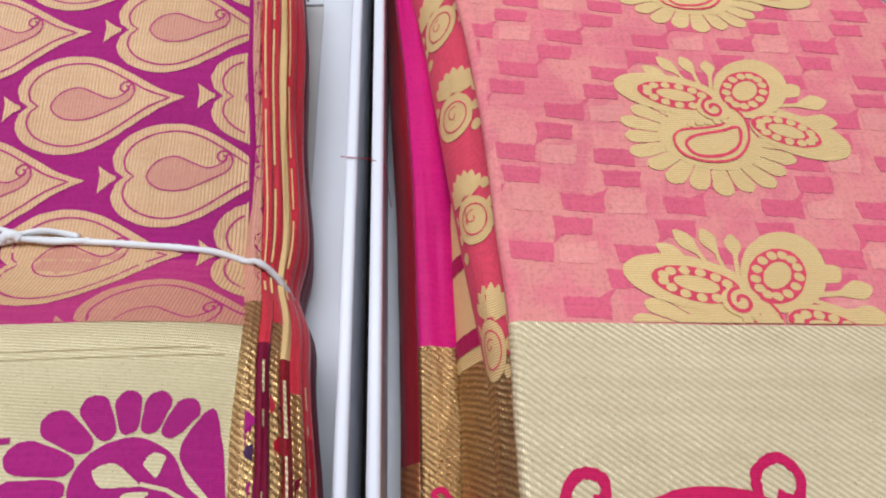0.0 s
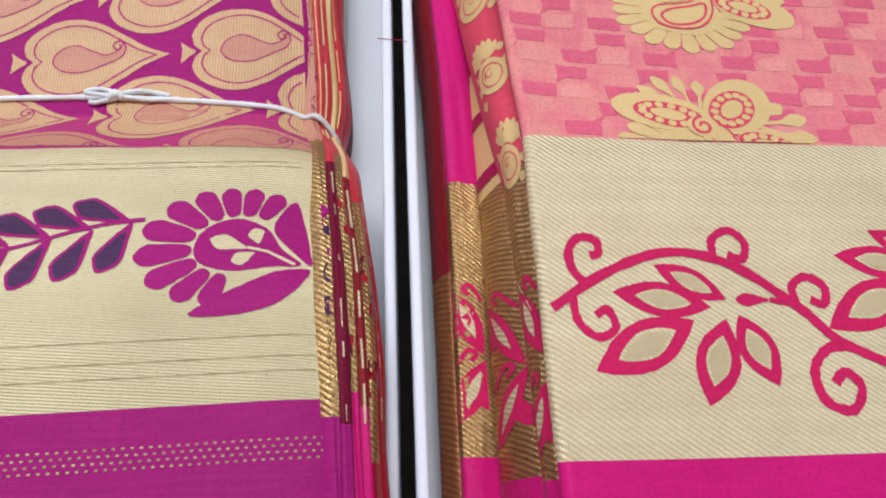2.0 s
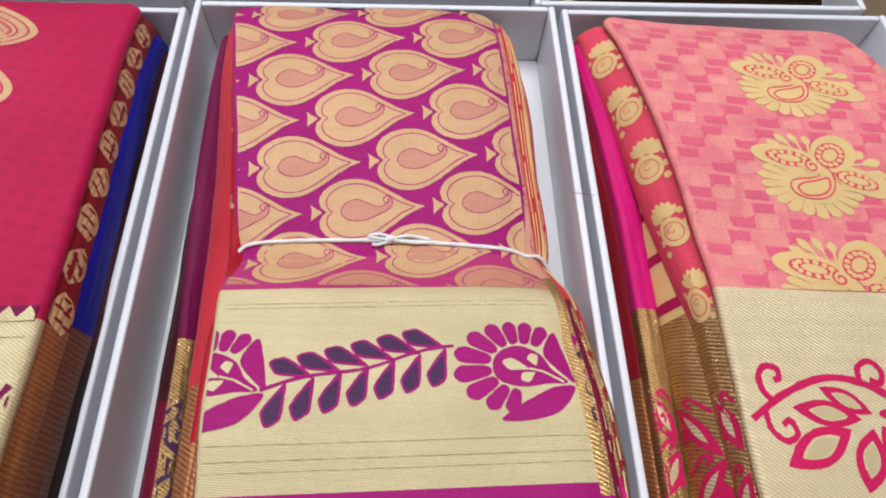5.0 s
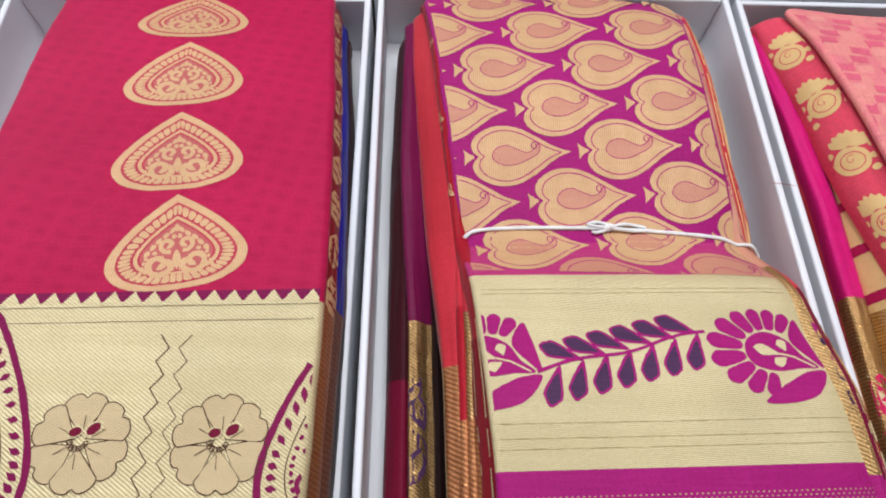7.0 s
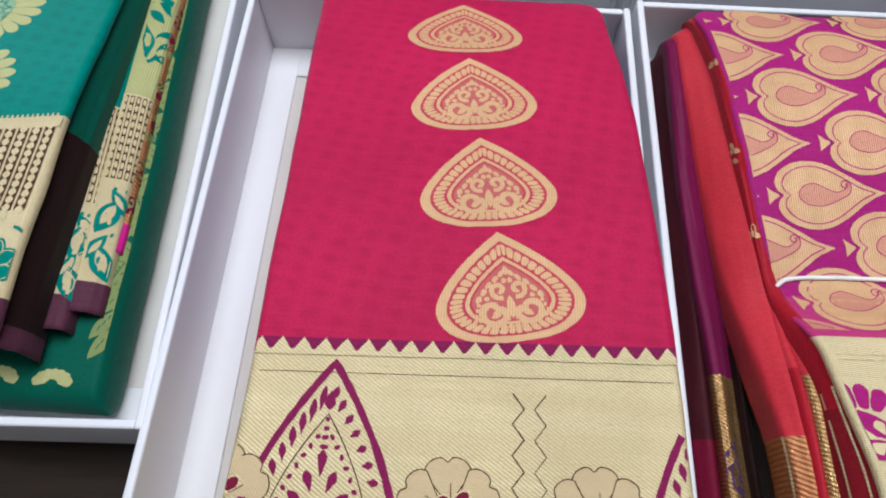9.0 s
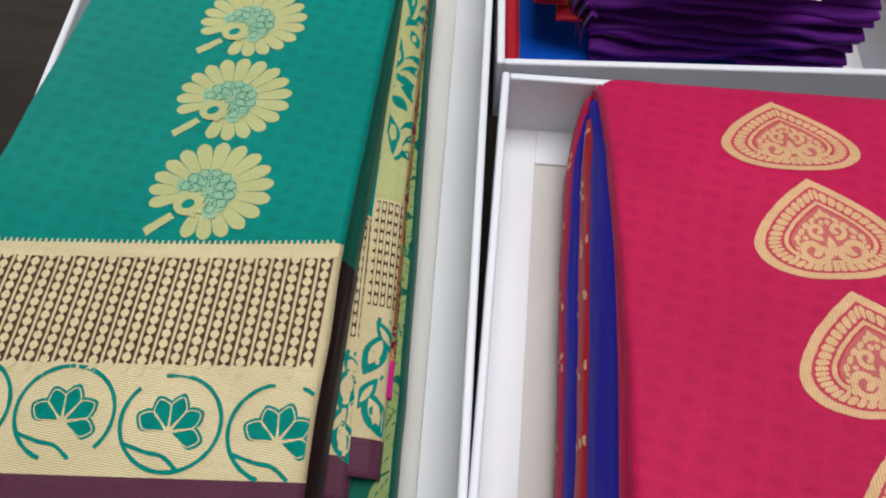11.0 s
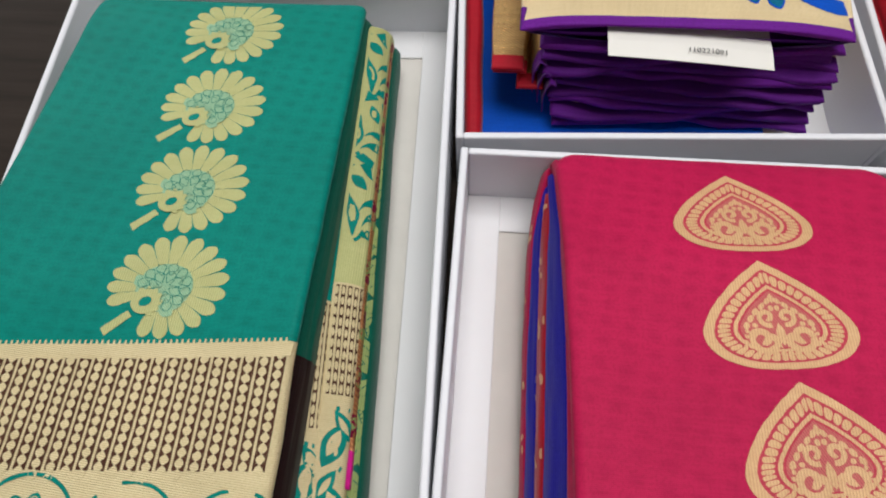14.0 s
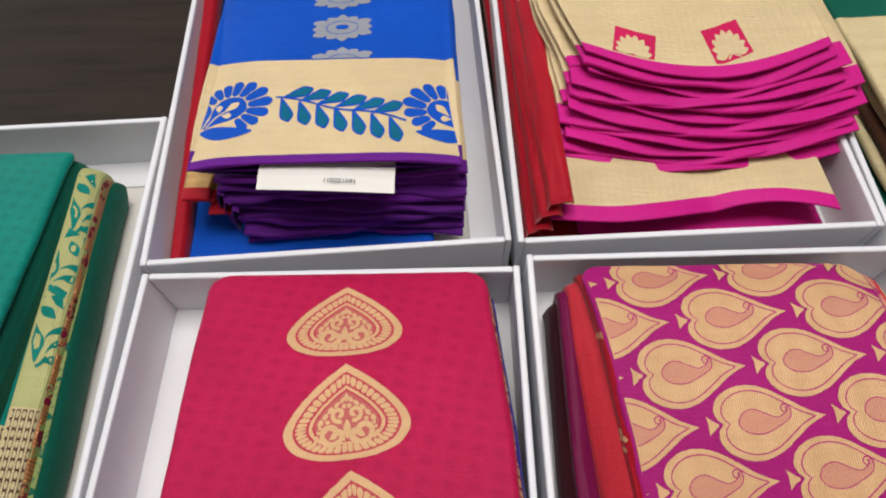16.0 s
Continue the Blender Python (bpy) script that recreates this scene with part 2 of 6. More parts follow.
def block(lo, hi, bevel=0.0, seg=2):
    """A bevelled block between two corners, as points and faces."""
    bm = bmesh.new()
    bmesh.ops.create_cube(bm, size=1)
    for v in bm.verts:
        for k in range(3):
            v.co[k] = lo[k] + (v.co[k] + 0.5) * (hi[k] - lo[k])
    if bevel:
        bmesh.ops.bevel(bm, geom=bm.edges[:], offset=bevel, segments=seg, affect="EDGES", profile=0.5)
    bm.verts.index_update()
    out = [v.co.copy() for v in bm.verts], [[v.index for v in f.verts] for f in bm.faces]
    bm.free()
    return out


def kn(*pairs):
    """A softened line through pairs (y, value), given from the back to the front."""
    ps = sorted(pairs)
    xs, vs = [p[0] for p in ps], [p[1] for p in ps]
    xx = np.linspace(xs[0] - 0.05, xs[-1] + 0.05, 400)
    raw = np.interp(xx, xs, vs)
    w = max(1, int(0.010 / (xx[1] - xx[0])))
    k = np.ones(2 * w + 1) / (2 * w + 1)
    soft = np.convolve(np.pad(raw, w, mode="edge"), k, mode="valid")
    return lambda y: float(np.interp(y, xx, soft))


def wob(a, b, s):
    return noise.noise(Vector((a, b, s)))


class Slab:
    """A folded layer of cloth: flat above and below, rounded at its edges. y runs from back to front; xl, xr, zt may be functions."""

    def __init__(self, back, front, xl, xr, zt, th, seed=0.0, wrinkle=0.0006, round_back=0.012, round_front=0.004, lateral=None, crown=0.0, front_wave=0.0, shear=0.0, slump=None, corner=0.0):
        self.back, self.front, self.xl, self.xr, self.z0, self.th = back, front, xl, xr, zt, th
        self.seed, self.wrinkle, self.rb, self.rf, self.lateral, self.crown, self.fw = seed, wrinkle, round_back, round_front, lateral, crown, front_wave
        self.shear, self.slump, self.corner = shear, slump, corner

    def edge(self, y):
        s = self.seed
        d, c = self.back - y, self.corner
        cut = c * (1 - math.sqrt(max(0.0, 1 - (1 - max(0.0, d) / c) ** 2))) if c and d < c else 0.0
        return self.xl(y) + cut + 0.0008 * wob(y * 30, 1.3, s), self.xr(y) - cut + 0.0008 * wob(y * 30, 5.1, s)

    def top(self, x, y):
        a, b = self.edge(y)
        u = min(1.0, max(0.0, (x - a) / max(1e-4, b - a)))
        z = self.z0(y) + self.crown * (1 - (2 * u - 1) ** 2)
        if self.lateral:
            z += self.lateral(u, y)
        if self.slump:
            side, deep, reach = self.slump
            d = (x - a) if side < 0 else (b - x)
            z -= deep * max(0.0, 1 - d / reach) ** 2
        return z + self.wrinkle * (1.5 * wob(x * 8, y * 10, self.seed + 6) + wob(x * 22, y * 14, self.seed + 3) + 0.5 * wob(x * 70, y * 45, self.seed + 9))

    def mesh(self, name, mats, parent, breaks=(), label="", rows=90, cols=34, edge_mat=None):
        """breaks: (y, slot) pairs: in front of that y the faces take that slot."""
        verts, faces, idx = [], [], []
        L = self.back - self.front
        ds = sorted(set([self.rb * (1 - math.cos(k * math.pi / 12)) for k in range(7)] + [L - self.rf * (1 - math.cos(k * math.pi / 10)) for k in range(6)]
                        + [L * k / rows for k in range(rows + 1) if self.rb < L * k / rows < L - self.rf] + [min(L - 1e-4, max(1e-4, self.back - b[0])) for b in breaks]))
        ys = [self.back - d for d in ds]
        us = [0.5 - 0.5 * math.cos(math.pi * k / (cols - 1)) * (0.6 + 0.4 * abs(math.cos(math.pi * k / (cols - 1)))) for k in range(cols)]
        us = [(u - us[0]) / (us[-1] - us[0]) for u in us]
        arc = 6
        n = 0
        for d, y in zip(ds, ys):
            th = self.th(y) if callable(self.th) else self.th
            k = 1.0
            if d < self.rb:
                k = math.sqrt(max(0.0, 1 - (1 - d / self.rb) ** 2))
            if L - d < self.rf:
                k = min(k, math.sqrt(max(0.0, 1 - (1 - (L - d) / self.rf) ** 2)))
            k = max(k, 0.02)
            a, b = self.edge(y)
            r = min(th * 0.5, 0.004, (b - a) * 0.46)
            lean, mid = self.shear * min(1.0, max(0.0, (d - self.rb) / 0.06)), 0.5 * (a + b)
            ring = []
            for u in us:
                x = a + r + u * (b - a - 2 * r)
                z = self.top(x, y + lean * (x - mid))
                ring.append((x, z - th * 0.5 + th * 0.5 * k))
            zr, zl = self.top(b - r, y + lean * (b - r - mid)) - th * 0.5, self.top(a + r, y + lean * (a + r - mid)) - th * 0.5
            for q in range(1, arc):
                w = math.pi / 2 - math.pi * q / arc
                ring.append((b - r + r * math.cos(w), zr + th * 0.5 * k * math.sin(w)))
            for u in us[::-1] if isinstance(self, Curved) or self.slump else (1.0, 0.75, 0.5, 0.25, 0.0):
                x = a + r + u * (b - a - 2 * r)
                ring.append((x, self.top(x, y + lean * (x - mid)) - th * 0.5 - th * 0.5 * k))
            for q in range(1, arc):
                w = -math.pi / 2 - math.pi * q / arc
                ring.append((a + r + r * math.cos(w), zl + th * 0.5 * k * math.sin(w)))
            n = len(ring)
            for x, z in ring:
                yy = y + lean * (x - mid) + self.fw * wob(x * 18, self.seed, 2.2) * max(0.0, 1 - (L - d) / 0.05)
                verts.append((x, yy, z))
        for j in range(len(ys) - 1):
            slot = 0
            ym = 0.5 * (ys[j] + ys[j + 1])
            for by, bs in breaks:
                if ym < by:
                    slot = bs
            for i in range(n):
                i2 = (i + 1) % n
                faces.append((j * n + i, (j + 1) * n + i, (j + 1) * n + i2, j * n + i2))
                idx.append(slot)
        faces.append(tuple(range(n)))
        faces.append(tuple(range(len(verts) - 1, len(verts) - 1 - n, -1)))
        idx += [idx[0], idx[-1]]
        return part(name, verts, faces, mats, parent, idx, True, label)


class Curved(Slab):
    """A layer whose front edge bows: bow(u) metres towards the front at u across."""

    def mesh(self, name, mats, parent, breaks=(), label="", rows=70, cols=30):
        ob = Slab.mesh(self, name, mats, parent, breaks, label, rows, cols)
        o = origin_of(parent)
        for vert in ob.data.vertices:
            x, y = vert.co.x + o.x, vert.co.y + o.y
            a, b = self.edge(y)
            u = min(1.0, max(0.0, (x - a) / (b - a)))
            k = min(1.0, max(0.0, 1 - (y - self.front) / 0.10))
            dy, dz = self.bow(u)
            vert.co.y -= dy * k
            vert.co.z += dz * k * k
        return ob


def open_curve(pts, n=5):
    """A Catmull-Rom line through points of the x, z plane."""
    out, m = [], len(pts)
    for i in range(m - 1):
        p = [pts[min(m - 1, max(0, i + k))] for k in (-1, 0, 1, 2)]
        for j in range(n):
            t = j / n
            out.append(tuple(0.5 * (2 * p[1][c] + (p[2][c] - p[0][c]) * t + (2 * p[0][c] - 5 * p[1][c] + 4 * p[2][c] - p[3][c]) * t * t
                                    + (3 * p[1][c] - p[0][c] - 3 * p[2][c] + p[3][c]) * t ** 3) for c in (0, 1)))
    out.append(tuple(pts[-1]))
    return out


def rail(*rows):
    """A line along a fold through (y, x, z), as two functions of y."""
    return kn(*[(r[0], r[1]) for r in rows]), kn(*[(r[0], r[2]) for r in rows])


class Drape:
    """A leaning fold of thin cloth between a low and a high rail: it falls away below the low one and tucks in behind the high one.
    side -1: its face looks to minus x; +1: to plus x. Motifs lie on it by their way up the face and y."""

    def __init__(self, back, front, low, high, drop=0.012, side=-1, bulge=0.0012, tuck=0.004, seed=0.0, wrinkle=0.0005, round_back=0.012):
        self.back, self.front, self.low, self.high, self.drop, self.side, self.bulge, self.tuck = back, front, low, high, drop, side, bulge, tuck
        self.seed, self.wrinkle, self.rb, self.kept = seed, wrinkle, round_back, {}

    def section(self, y):
        key = round(y, 5)
        if key in self.kept:
            return self.kept[key]
        d = self.back - y
        k = math.sqrt(max(0.0, 1 - (1 - max(0.0, d) / self.rb) ** 2)) if d < self.rb else 1.0
        sink = self.rb * 0.8 * (1 - k)
        lx, lz, hx, hz = self.low[0](y), self.low[1](y), self.high[0](y), self.high[1](y)
        dx, dz = hx - lx, hz - lz
        l = math.hypot(dx, dz) or 1e-6
        nx, nz = (-dz / l, dx / l) if self.side < 0 else (dz / l, -dx / l)
        if nz < 0 and abs(nz) > abs(nx):
            nx, nz = -nx, -nz
        w = self.bulge * (1 + 0.7 * wob(y * 22, 3.1, self.seed))
        s = self.side
        ctl = [(lx - s * 0.0006, max(0.004, lz - self.drop)), (lx, lz - min(0.0022, self.drop * 0.4)), (lx + 0.25 * dx + 0.8 * nx * w, lz + 0.25 * dz + 0.8 * nz * w),
               (lx + 0.6 * dx + nx * w, lz + 0.6 * dz + nz * w), (hx, hz), (hx - s * self.tuck, hz - 0.0022)]
        pts = open_curve(ctl, 5)
        out = []
        for q, (x, z) in enumerate(pts):
            f = math.sin(math.pi * q / (len(pts) - 1))
            r = self.wrinkle * f * (1.3 * wob(y * 16, q * 0.22, self.seed + 4) + 0.7 * wob(y * 55, q * 0.4, self.seed + 8))
            out.append((x + nx * r, max(0.003, z + nz * r - sink)))
        run = [0.0]
        for a, b in zip(out[5:20], out[6:21]):
            run.append(run[-1] + math.hypot(b[0] - a[0], b[1] - a[1]))
        self.kept[key] = out, run
        return self.kept[key]

    def edge(self, y):
        return 0.0, self.section(y)[1][-1]

    def lay(self, way, y, lift):
        pts, run = self.section(y)
        q = min(len(run) - 2, max(0, int(np.searchsorted(run, way)) - 1))
        a, b = pts[5 + q], pts[6 + q]
        l = math.hypot(b[0] - a[0], b[1] - a[1]) or 1e-9
        f = (way - run[q]) / l
        ux, uz = (b[0] - a[0]) / l, (b[1] - a[1]) / l
        nx, nz = (-uz, ux) if self.side < 0 else (uz, -ux)
        return a[0] + (b[0] - a[0]) * f + nx * lift, y, a[1] + (b[1] - a[1]) * f + nz * lift

    def mesh(self, name, mats, parent, breaks=(), rows=100, label=""):
        L = self.back - self.front
        ds = sorted(set([self.rb * (1 - math.cos(k * math.pi / 12)) for k in range(7)] + [L * k / rows for k in range(1, rows + 1) if L * k / rows > self.rb] + [self.back - b[0] for b in breaks]))
        verts, faces, idx = [], [], []
        for d in ds:
            pts = self.section(self.back - d)[0]
            m = len(pts)
            inner = []
            for q, (x, z) in enumerate(pts):
                a, b = pts[max(0, q - 1)], pts[min(m - 1, q + 1)]
                l = math.hypot(b[0] - a[0], b[1] - a[1]) or 1e-9
                nx, nz = (-(b[1] - a[1]) / l, (b[0] - a[0]) / l) if self.side < 0 else ((b[1] - a[1]) / l, -(b[0] - a[0]) / l)
                inner.append((x - nx * 0.0008, self.back - d, z - nz * 0.0008))
            verts += [(x, self.back - d, z) for x, z in pts] + inner[::-1]
        n = 2 * m
        for j in range(len(ds) - 1):
            ym, slot = self.back - 0.5 * (ds[j] + ds[j + 1]), 0
            for by, bs in breaks:
                if ym < by:
                    slot = bs
            for i in range(n):
                quad = (j * n + i, j * n + (i + 1) % n, (j + 1) * n + (i + 1) % n, (j + 1) * n + i)
                faces.append(quad if self.side > 0 else quad[::-1])
                idx.append(slot)
        for base in (0, (len(ds) - 1) * n):
            for i in range(m - 1):
                faces.append((base + i, base + i + 1, base + n - 2 - i, base + n - 1 - i))
                idx.append(idx[0] if base == 0 else idx[(len(ds) - 2) * n])
        return part(name, verts, faces, mats, parent, idx, True, label)


def folds(owner, kept, specs, seed):
    """Leaning folds beside a saree: (name, back, front, low rail, high rail, drop, side, materials, breaks)."""
    for k, (name, back, front, low, high, drop, side, mats, breaks) in enumerate(specs):
        d = Drape(back, front, low, high, drop, side, seed=seed + 3.7 * k)
        kept.append(d)
        d.mesh(name, mats, owner, breaks)


# ---- the room and the table ----
def room():
    lo, hi, zf, zc = (-2.0, -2.2), (2.6, 2.4), -0.76, 2.0
    for nm, a, b, mt in (("wall_west", (lo[0] - 0.1, lo[1], zf), (lo[0], hi[1], zc), "wall"), ("wall_east", (hi[0], lo[1], zf), (hi[0] + 0.1, hi[1], zc), "wall"),
                         ("wall_south", (lo[0], lo[1] - 0.1, zf), (hi[0], lo[1], zc), "wall"), ("wall_north", (lo[0], hi[1], zf), (hi[0], hi[1] + 0.1, zc), "wall"),
                         ("ceiling", (lo[0], lo[1], zc), (hi[0], hi[1], zc + 0.1), "wall"), ("floor", (lo[0], lo[1], zf - 0.1), (hi[0], hi[1], zf), "tan")):
        v, f = block(a, b)
        ob = part(nm, v, f, [mt], None, smooth=False)
        tagged(ob, {"ceiling": "plain off-white painted ceiling", "floor": "tan tiled floor under the table"}.get(nm, "plain off-white painted wall"), nm.split("_")[0], kind="structure")


room()
TABLE_Z = -0.003
tb = thing("table", (0.15, 0.1, -0.76), "dark brown laminate display table under white boxes", "table")
v, f = block((-0.75, -0.62, TABLE_Z - 0.028), (0.80, 0.85, TABLE_Z), 0.003)
part("tabletop", v, f, ["wood"], tb)
for lx in (-0.70, 0.70):
    for ly in (-0.57, 0.75):
        v, f = block((lx, ly, -0.76), (lx + 0.05, ly + 0.05, TABLE_Z - 0.028), 0.003)
        part("leg", v, f, ["wood"], tb)


# ---- boxes ----
def saree_box(cx, cy, w, l, turn, h=0.05, label="", wall=0.0045):
    """A shallow white card tray: folded double walls, flaps on the floor, a grey board bottom. cx, cy: middle."""
    bx = thing("saree_box", (cx, cy, TABLE_Z), label or "shallow white card saree box without its lid", "box", "white saree boxes on the table")
    z0 = TABLE_Z
    a, b, c, d = cx - w / 2, cx + w / 2, cy - l / 2, cy + l / 2
    v, f = block((a + wall, c + wall, z0), (b - wall, d - wall, z0 + 0.002))
    part("bottom", v, f, ["grey"], bx, smooth=False, label="grey board bottom")
    for nm, lo, hi in (("side_wall", (a, c, z0), (a + wall, d, h)), ("side_wall", (b - wall, c, z0), (b, d, h)),
                       ("end_wall", (a + wall, c, z0), (b - wall, c + wall, h - 0.001)), ("end_wall", (a + wall, d - wall, z0), (b - wall, d, h - 0.001))):
        v, f = block(lo, hi, 0.0014, 3)
        s = cx + cy
        v = [(p[0] + 0.0012 * wob(p[1] * 9, p[2] * 5, s) * (1 if nm == "side_wall" else 0), p[1] + 0.0012 * wob(p[0] * 9, p[2] * 5, s + 4) * (1 if nm == "end_wall" else 0), p[2]) for p in v]
        part(nm, v, f, ["white"], bx, smooth=False)
    fl = 0.021
    for lo, hi in (((a + wall, c + wall, 0), (a + wall + fl, d - wall, 0)), ((b - wall - fl, c + wall, 0), (b - wall, d - wall, 0)),
                   ((a + wall + fl, c + wall, 0), (b - wall - fl, c + wall + fl * 1.2, 0)), ((a + wall + fl, d - wall - fl * 1.2, 0), (b - wall - fl, d - wall, 0))):
        v, f = block((lo[0], lo[1], z0 + 0.002), (hi[0], hi[1], z0 + 0.0036), 0.0004, 1)
        part("floor_flap", v, f, ["flap"], bx, smooth=False)
    bx.rotation_euler[2] = radians(turn)
    return bx


BOX_PINK = saree_box(0.126, -0.210, 0.252, 0.420, 0.4)
BOX_PURPLE = saree_box(0.385, -0.200, 0.256, 0.420, 0.5)
BOX_CORAL = saree_box(0.640, -0.200, 0.243, 0.420, 0.6)
BOX_GREEN = saree_box(-0.137, -0.080, 0.262, 0.424, 2.2)
BOX_BLUE = saree_box(0.108, 0.224, 0.252, 0.424, 3.4)
BOX_MAGENTA = saree_box(0.367, 0.232, 0.246, 0.420, 1.8)
BOX_FAR = saree_box(0.620, 0.225, 0.250, 0.420, 0.8)

# ---- sarees: folded layers ----
def const(v):
    return lambda y: v


def plus(fn, d, slope=0.0):
    return lambda y: fn(y) + d + slope * y


def saree(at, label):
    return thing("folded_saree", at, label, "saree", "folded silk sarees in boxes")


def inner_block(owner, back, front, xl, xr, z, mat, seed):
    Slab(back, front, xl, xr, z, lambda y: z(y) - 0.004, seed, 0.0008, 0.012).mesh("inner_fold", [mat], owner, rows=40, cols=12)


# crimson pink saree
PINK_FOLDS = []
PINK = saree((0.147, -0.2, 0.001), "crimson pink silk saree with gold drop motifs, in white box")
pk_xl = kn((0.0, 0.0500), (-0.06, 0.0545), (-0.12, 0.0575), (-0.25, 0.0600), (-0.41, 0.0580))
pk_xr = kn((0.0, 0.227), (-0.03, 0.229), (-0.11, 0.237), (-0.175, 0.241), (-0.24, 0.244), (-0.41, 0.244))
pk_z = kn((0.0, 0.060), (-0.03, 0.068), (-0.075, 0.079), (-0.134, 0.086), (-0.19, 0.091), (-0.25, 0.094), (-0.3, 0.096), (-0.41, 0.094))
PINK_TOP = Slab(-0.008, -0.405, pk_xl, pk_xr, pk_z, 0.009, 1.0, 0.0007, 0.018, shear=0.035, corner=0.014)
PINK_TOP.mesh("top_fold", ["pink", "gold"], PINK, [(-0.2535, 1)])
inner_block(PINK, -0.03, -0.403, const(0.064), plus(pk_xr, -0.010), plus(pk_z, -0.012), "maroon", 108)
folds(PINK, PINK_FOLDS, (
    ("side_fold", -0.007, -0.404, rail((0.0, 0.050, 0.044), (-0.02, 0.0445, 0.026), (-0.045, 0.0420, 0.010), (-0.11, 0.0415, 0.007), (-0.2, 0.0430, 0.007), (-0.41, 0.0415, 0.007)), rail((0.0, 0.053, 0.052), (-0.02, 0.047, 0.044), (-0.045, 0.0430, 0.030), (-0.11, 0.0428, 0.024), (-0.2, 0.0440, 0.024), (-0.41, 0.0425, 0.024)), 0.004, -1, ["pink", "gold_rust"], [(-0.255, 1)]),
    ("side_fold", -0.016, -0.404, rail((0.0, 0.048, 0.036), (-0.05, 0.0432, 0.025), (-0.11, 0.0430, 0.022), (-0.2, 0.0442, 0.022), (-0.41, 0.0425, 0.022)), rail((0.0, 0.051, 0.050), (-0.05, 0.0470, 0.037), (-0.11, 0.0472, 0.036), (-0.2, 0.0478, 0.038), (-0.41, 0.0465, 0.038)), 0.008, -1, ["blue_bright", "gold"], [(-0.252, 1)]),
    ("side_fold", -0.026, -0.404, rail((-0.02, 0.049, 0.046), (-0.06, 0.0472, 0.037), (-0.11, 0.0470, 0.036), (-0.2, 0.0478, 0.038), (-0.41, 0.0465, 0.038)), rail((-0.02, 0.052, 0.056), (-0.06, 0.0502, 0.050), (-0.11, 0.0502, 0.050), (-0.2, 0.0502, 0.052), (-0.41, 0.0490, 0.052)), 0.010, -1, ["red", "gold_rust"], [(-0.250, 1)]),
    ("side_fold", -0.014, -0.404, rail((-0.01, 0.0500, 0.046), (-0.06, 0.0500, 0.049), (-0.11, 0.0500, 0.050), (-0.2, 0.0500, 0.052), (-0.41, 0.0488, 0.052)), rail((-0.01, 0.0535, 0.054), (-0.06, 0.0560, 0.068), (-0.11, 0.0575, 0.072), (-0.2, 0.0585, 0.078), (-0.41, 0.0570, 0.080)), 0.010, -1, ["blue_bright", "gold"], [(-0.248, 1)]),
    ("side_fold", -0.009, -0.404, rail((0.0, 0.0505, 0.050), (-0.06, 0.0552, 0.064), (-0.11, 0.0572, 0.070), (-0.2, 0.0582, 0.077), (-0.41, 0.0570, 0.079)), (plus(pk_xl, 0.0020), plus(pk_z, -0.0020)), 0.006, -1, ["pink", "gold"], [(-0.247, 1)]),
    ("edge_fold", -0.012, -0.404, (plus(pk_xr, 0.0026), plus(pk_z, -0.020)), (plus(pk_xr, -0.0030), plus(pk_z, -0.005)), 0.008, 1, ["red_dark", "gold_rust"], [(-0.250, 1)]),
    ("edge_fold", -0.014, -0.404, (plus(pk_xr, 0.0048), plus(pk_z, -0.034)), (plus(pk_xr, 0.0018), plus(pk_z, -0.020)), 0.010, 1, ["blue_bright", "rust_fold"], [(-0.246, 1)]),
    # lowest fold: wine, its front near-black for the shade in the right gap
    ("edge_fold", -0.014, -0.404, (plus(pk_xr, 0.0062), const(0.018)), (plus(pk_xr, 0.0042), plus(pk_z, -0.036)), 0.010, 1, ["wine", "shade_black"], [(-0.25, 1)])), 101)

# purple saree tied with string
PURPLE_FOLDS = []
PURPLE = saree((0.39, -0.2, 0.001), "purple silk saree with gold heart paisleys, tied with white string")
pu_xl = kn((0.0, 0.286), (-0.02, 0.289), (-0.11, 0.302), (-0.19, 0.311), (-0.227, 0.315), (-0.28, 0.320), (-0.33, 0.323), (-0.41, 0.326))
pu_xr = kn((0.0, 0.464), (-0.02, 0.466), (-0.135, 0.4745), (-0.165, 0.4768), (-0.198, 0.4790), (-0.219, 0.4850), (-0.267, 0.4905), (-0.317, 0.4952), (-0.41, 0.5010))
pu_z = kn((0.0, 0.056), (-0.03, 0.066), (-0.07, 0.068), (-0.111, 0.064), (-0.136, 0.060), (-0.159, 0.057), (-0.185, 0.054), (-0.197, 0.053), (-0.212, 0.064), (-0.23, 0.078), (-0.26, 0.082), (-0.29, 0.089), (-0.33, 0.088), (-0.41, 0.084))


def pu_side(u, y):
    k = min(1.0, max(0.0, (-0.2 - y) / 0.06))
    edge = max(0.0, u - 0.88) / 0.12
    pull = math.exp(-((y + 0.198) / 0.02) ** 2)
    return k * (0.006 * (0.5 - u)) - 0.004 * edge ** 2 - pull * 0.004 * ((2 * u - 1) ** 6)


PURPLE_TOP = Slab(-0.004, -0.405, pu_xl, pu_xr, pu_z, 0.006, 11.0, 0.0008, 0.02, lateral=pu_side, shear=0.036, corner=0.014)
PURPLE_TOP.mesh("top_fold", ["purple", "purple_pink", "gold_fine", "purple"], PURPLE, [(-0.197, 1), (-0.2250, 2), (-0.3235, 3)], rows=130)


def pinched(d):
    """A line beside the right edge that the string draws in."""
    return lambda y: pu_xr(y) + d * (1 - 0.30 * math.exp(-((y + 0.200) / 0.014) ** 2) + 0.06 * math.sin(y * 60))


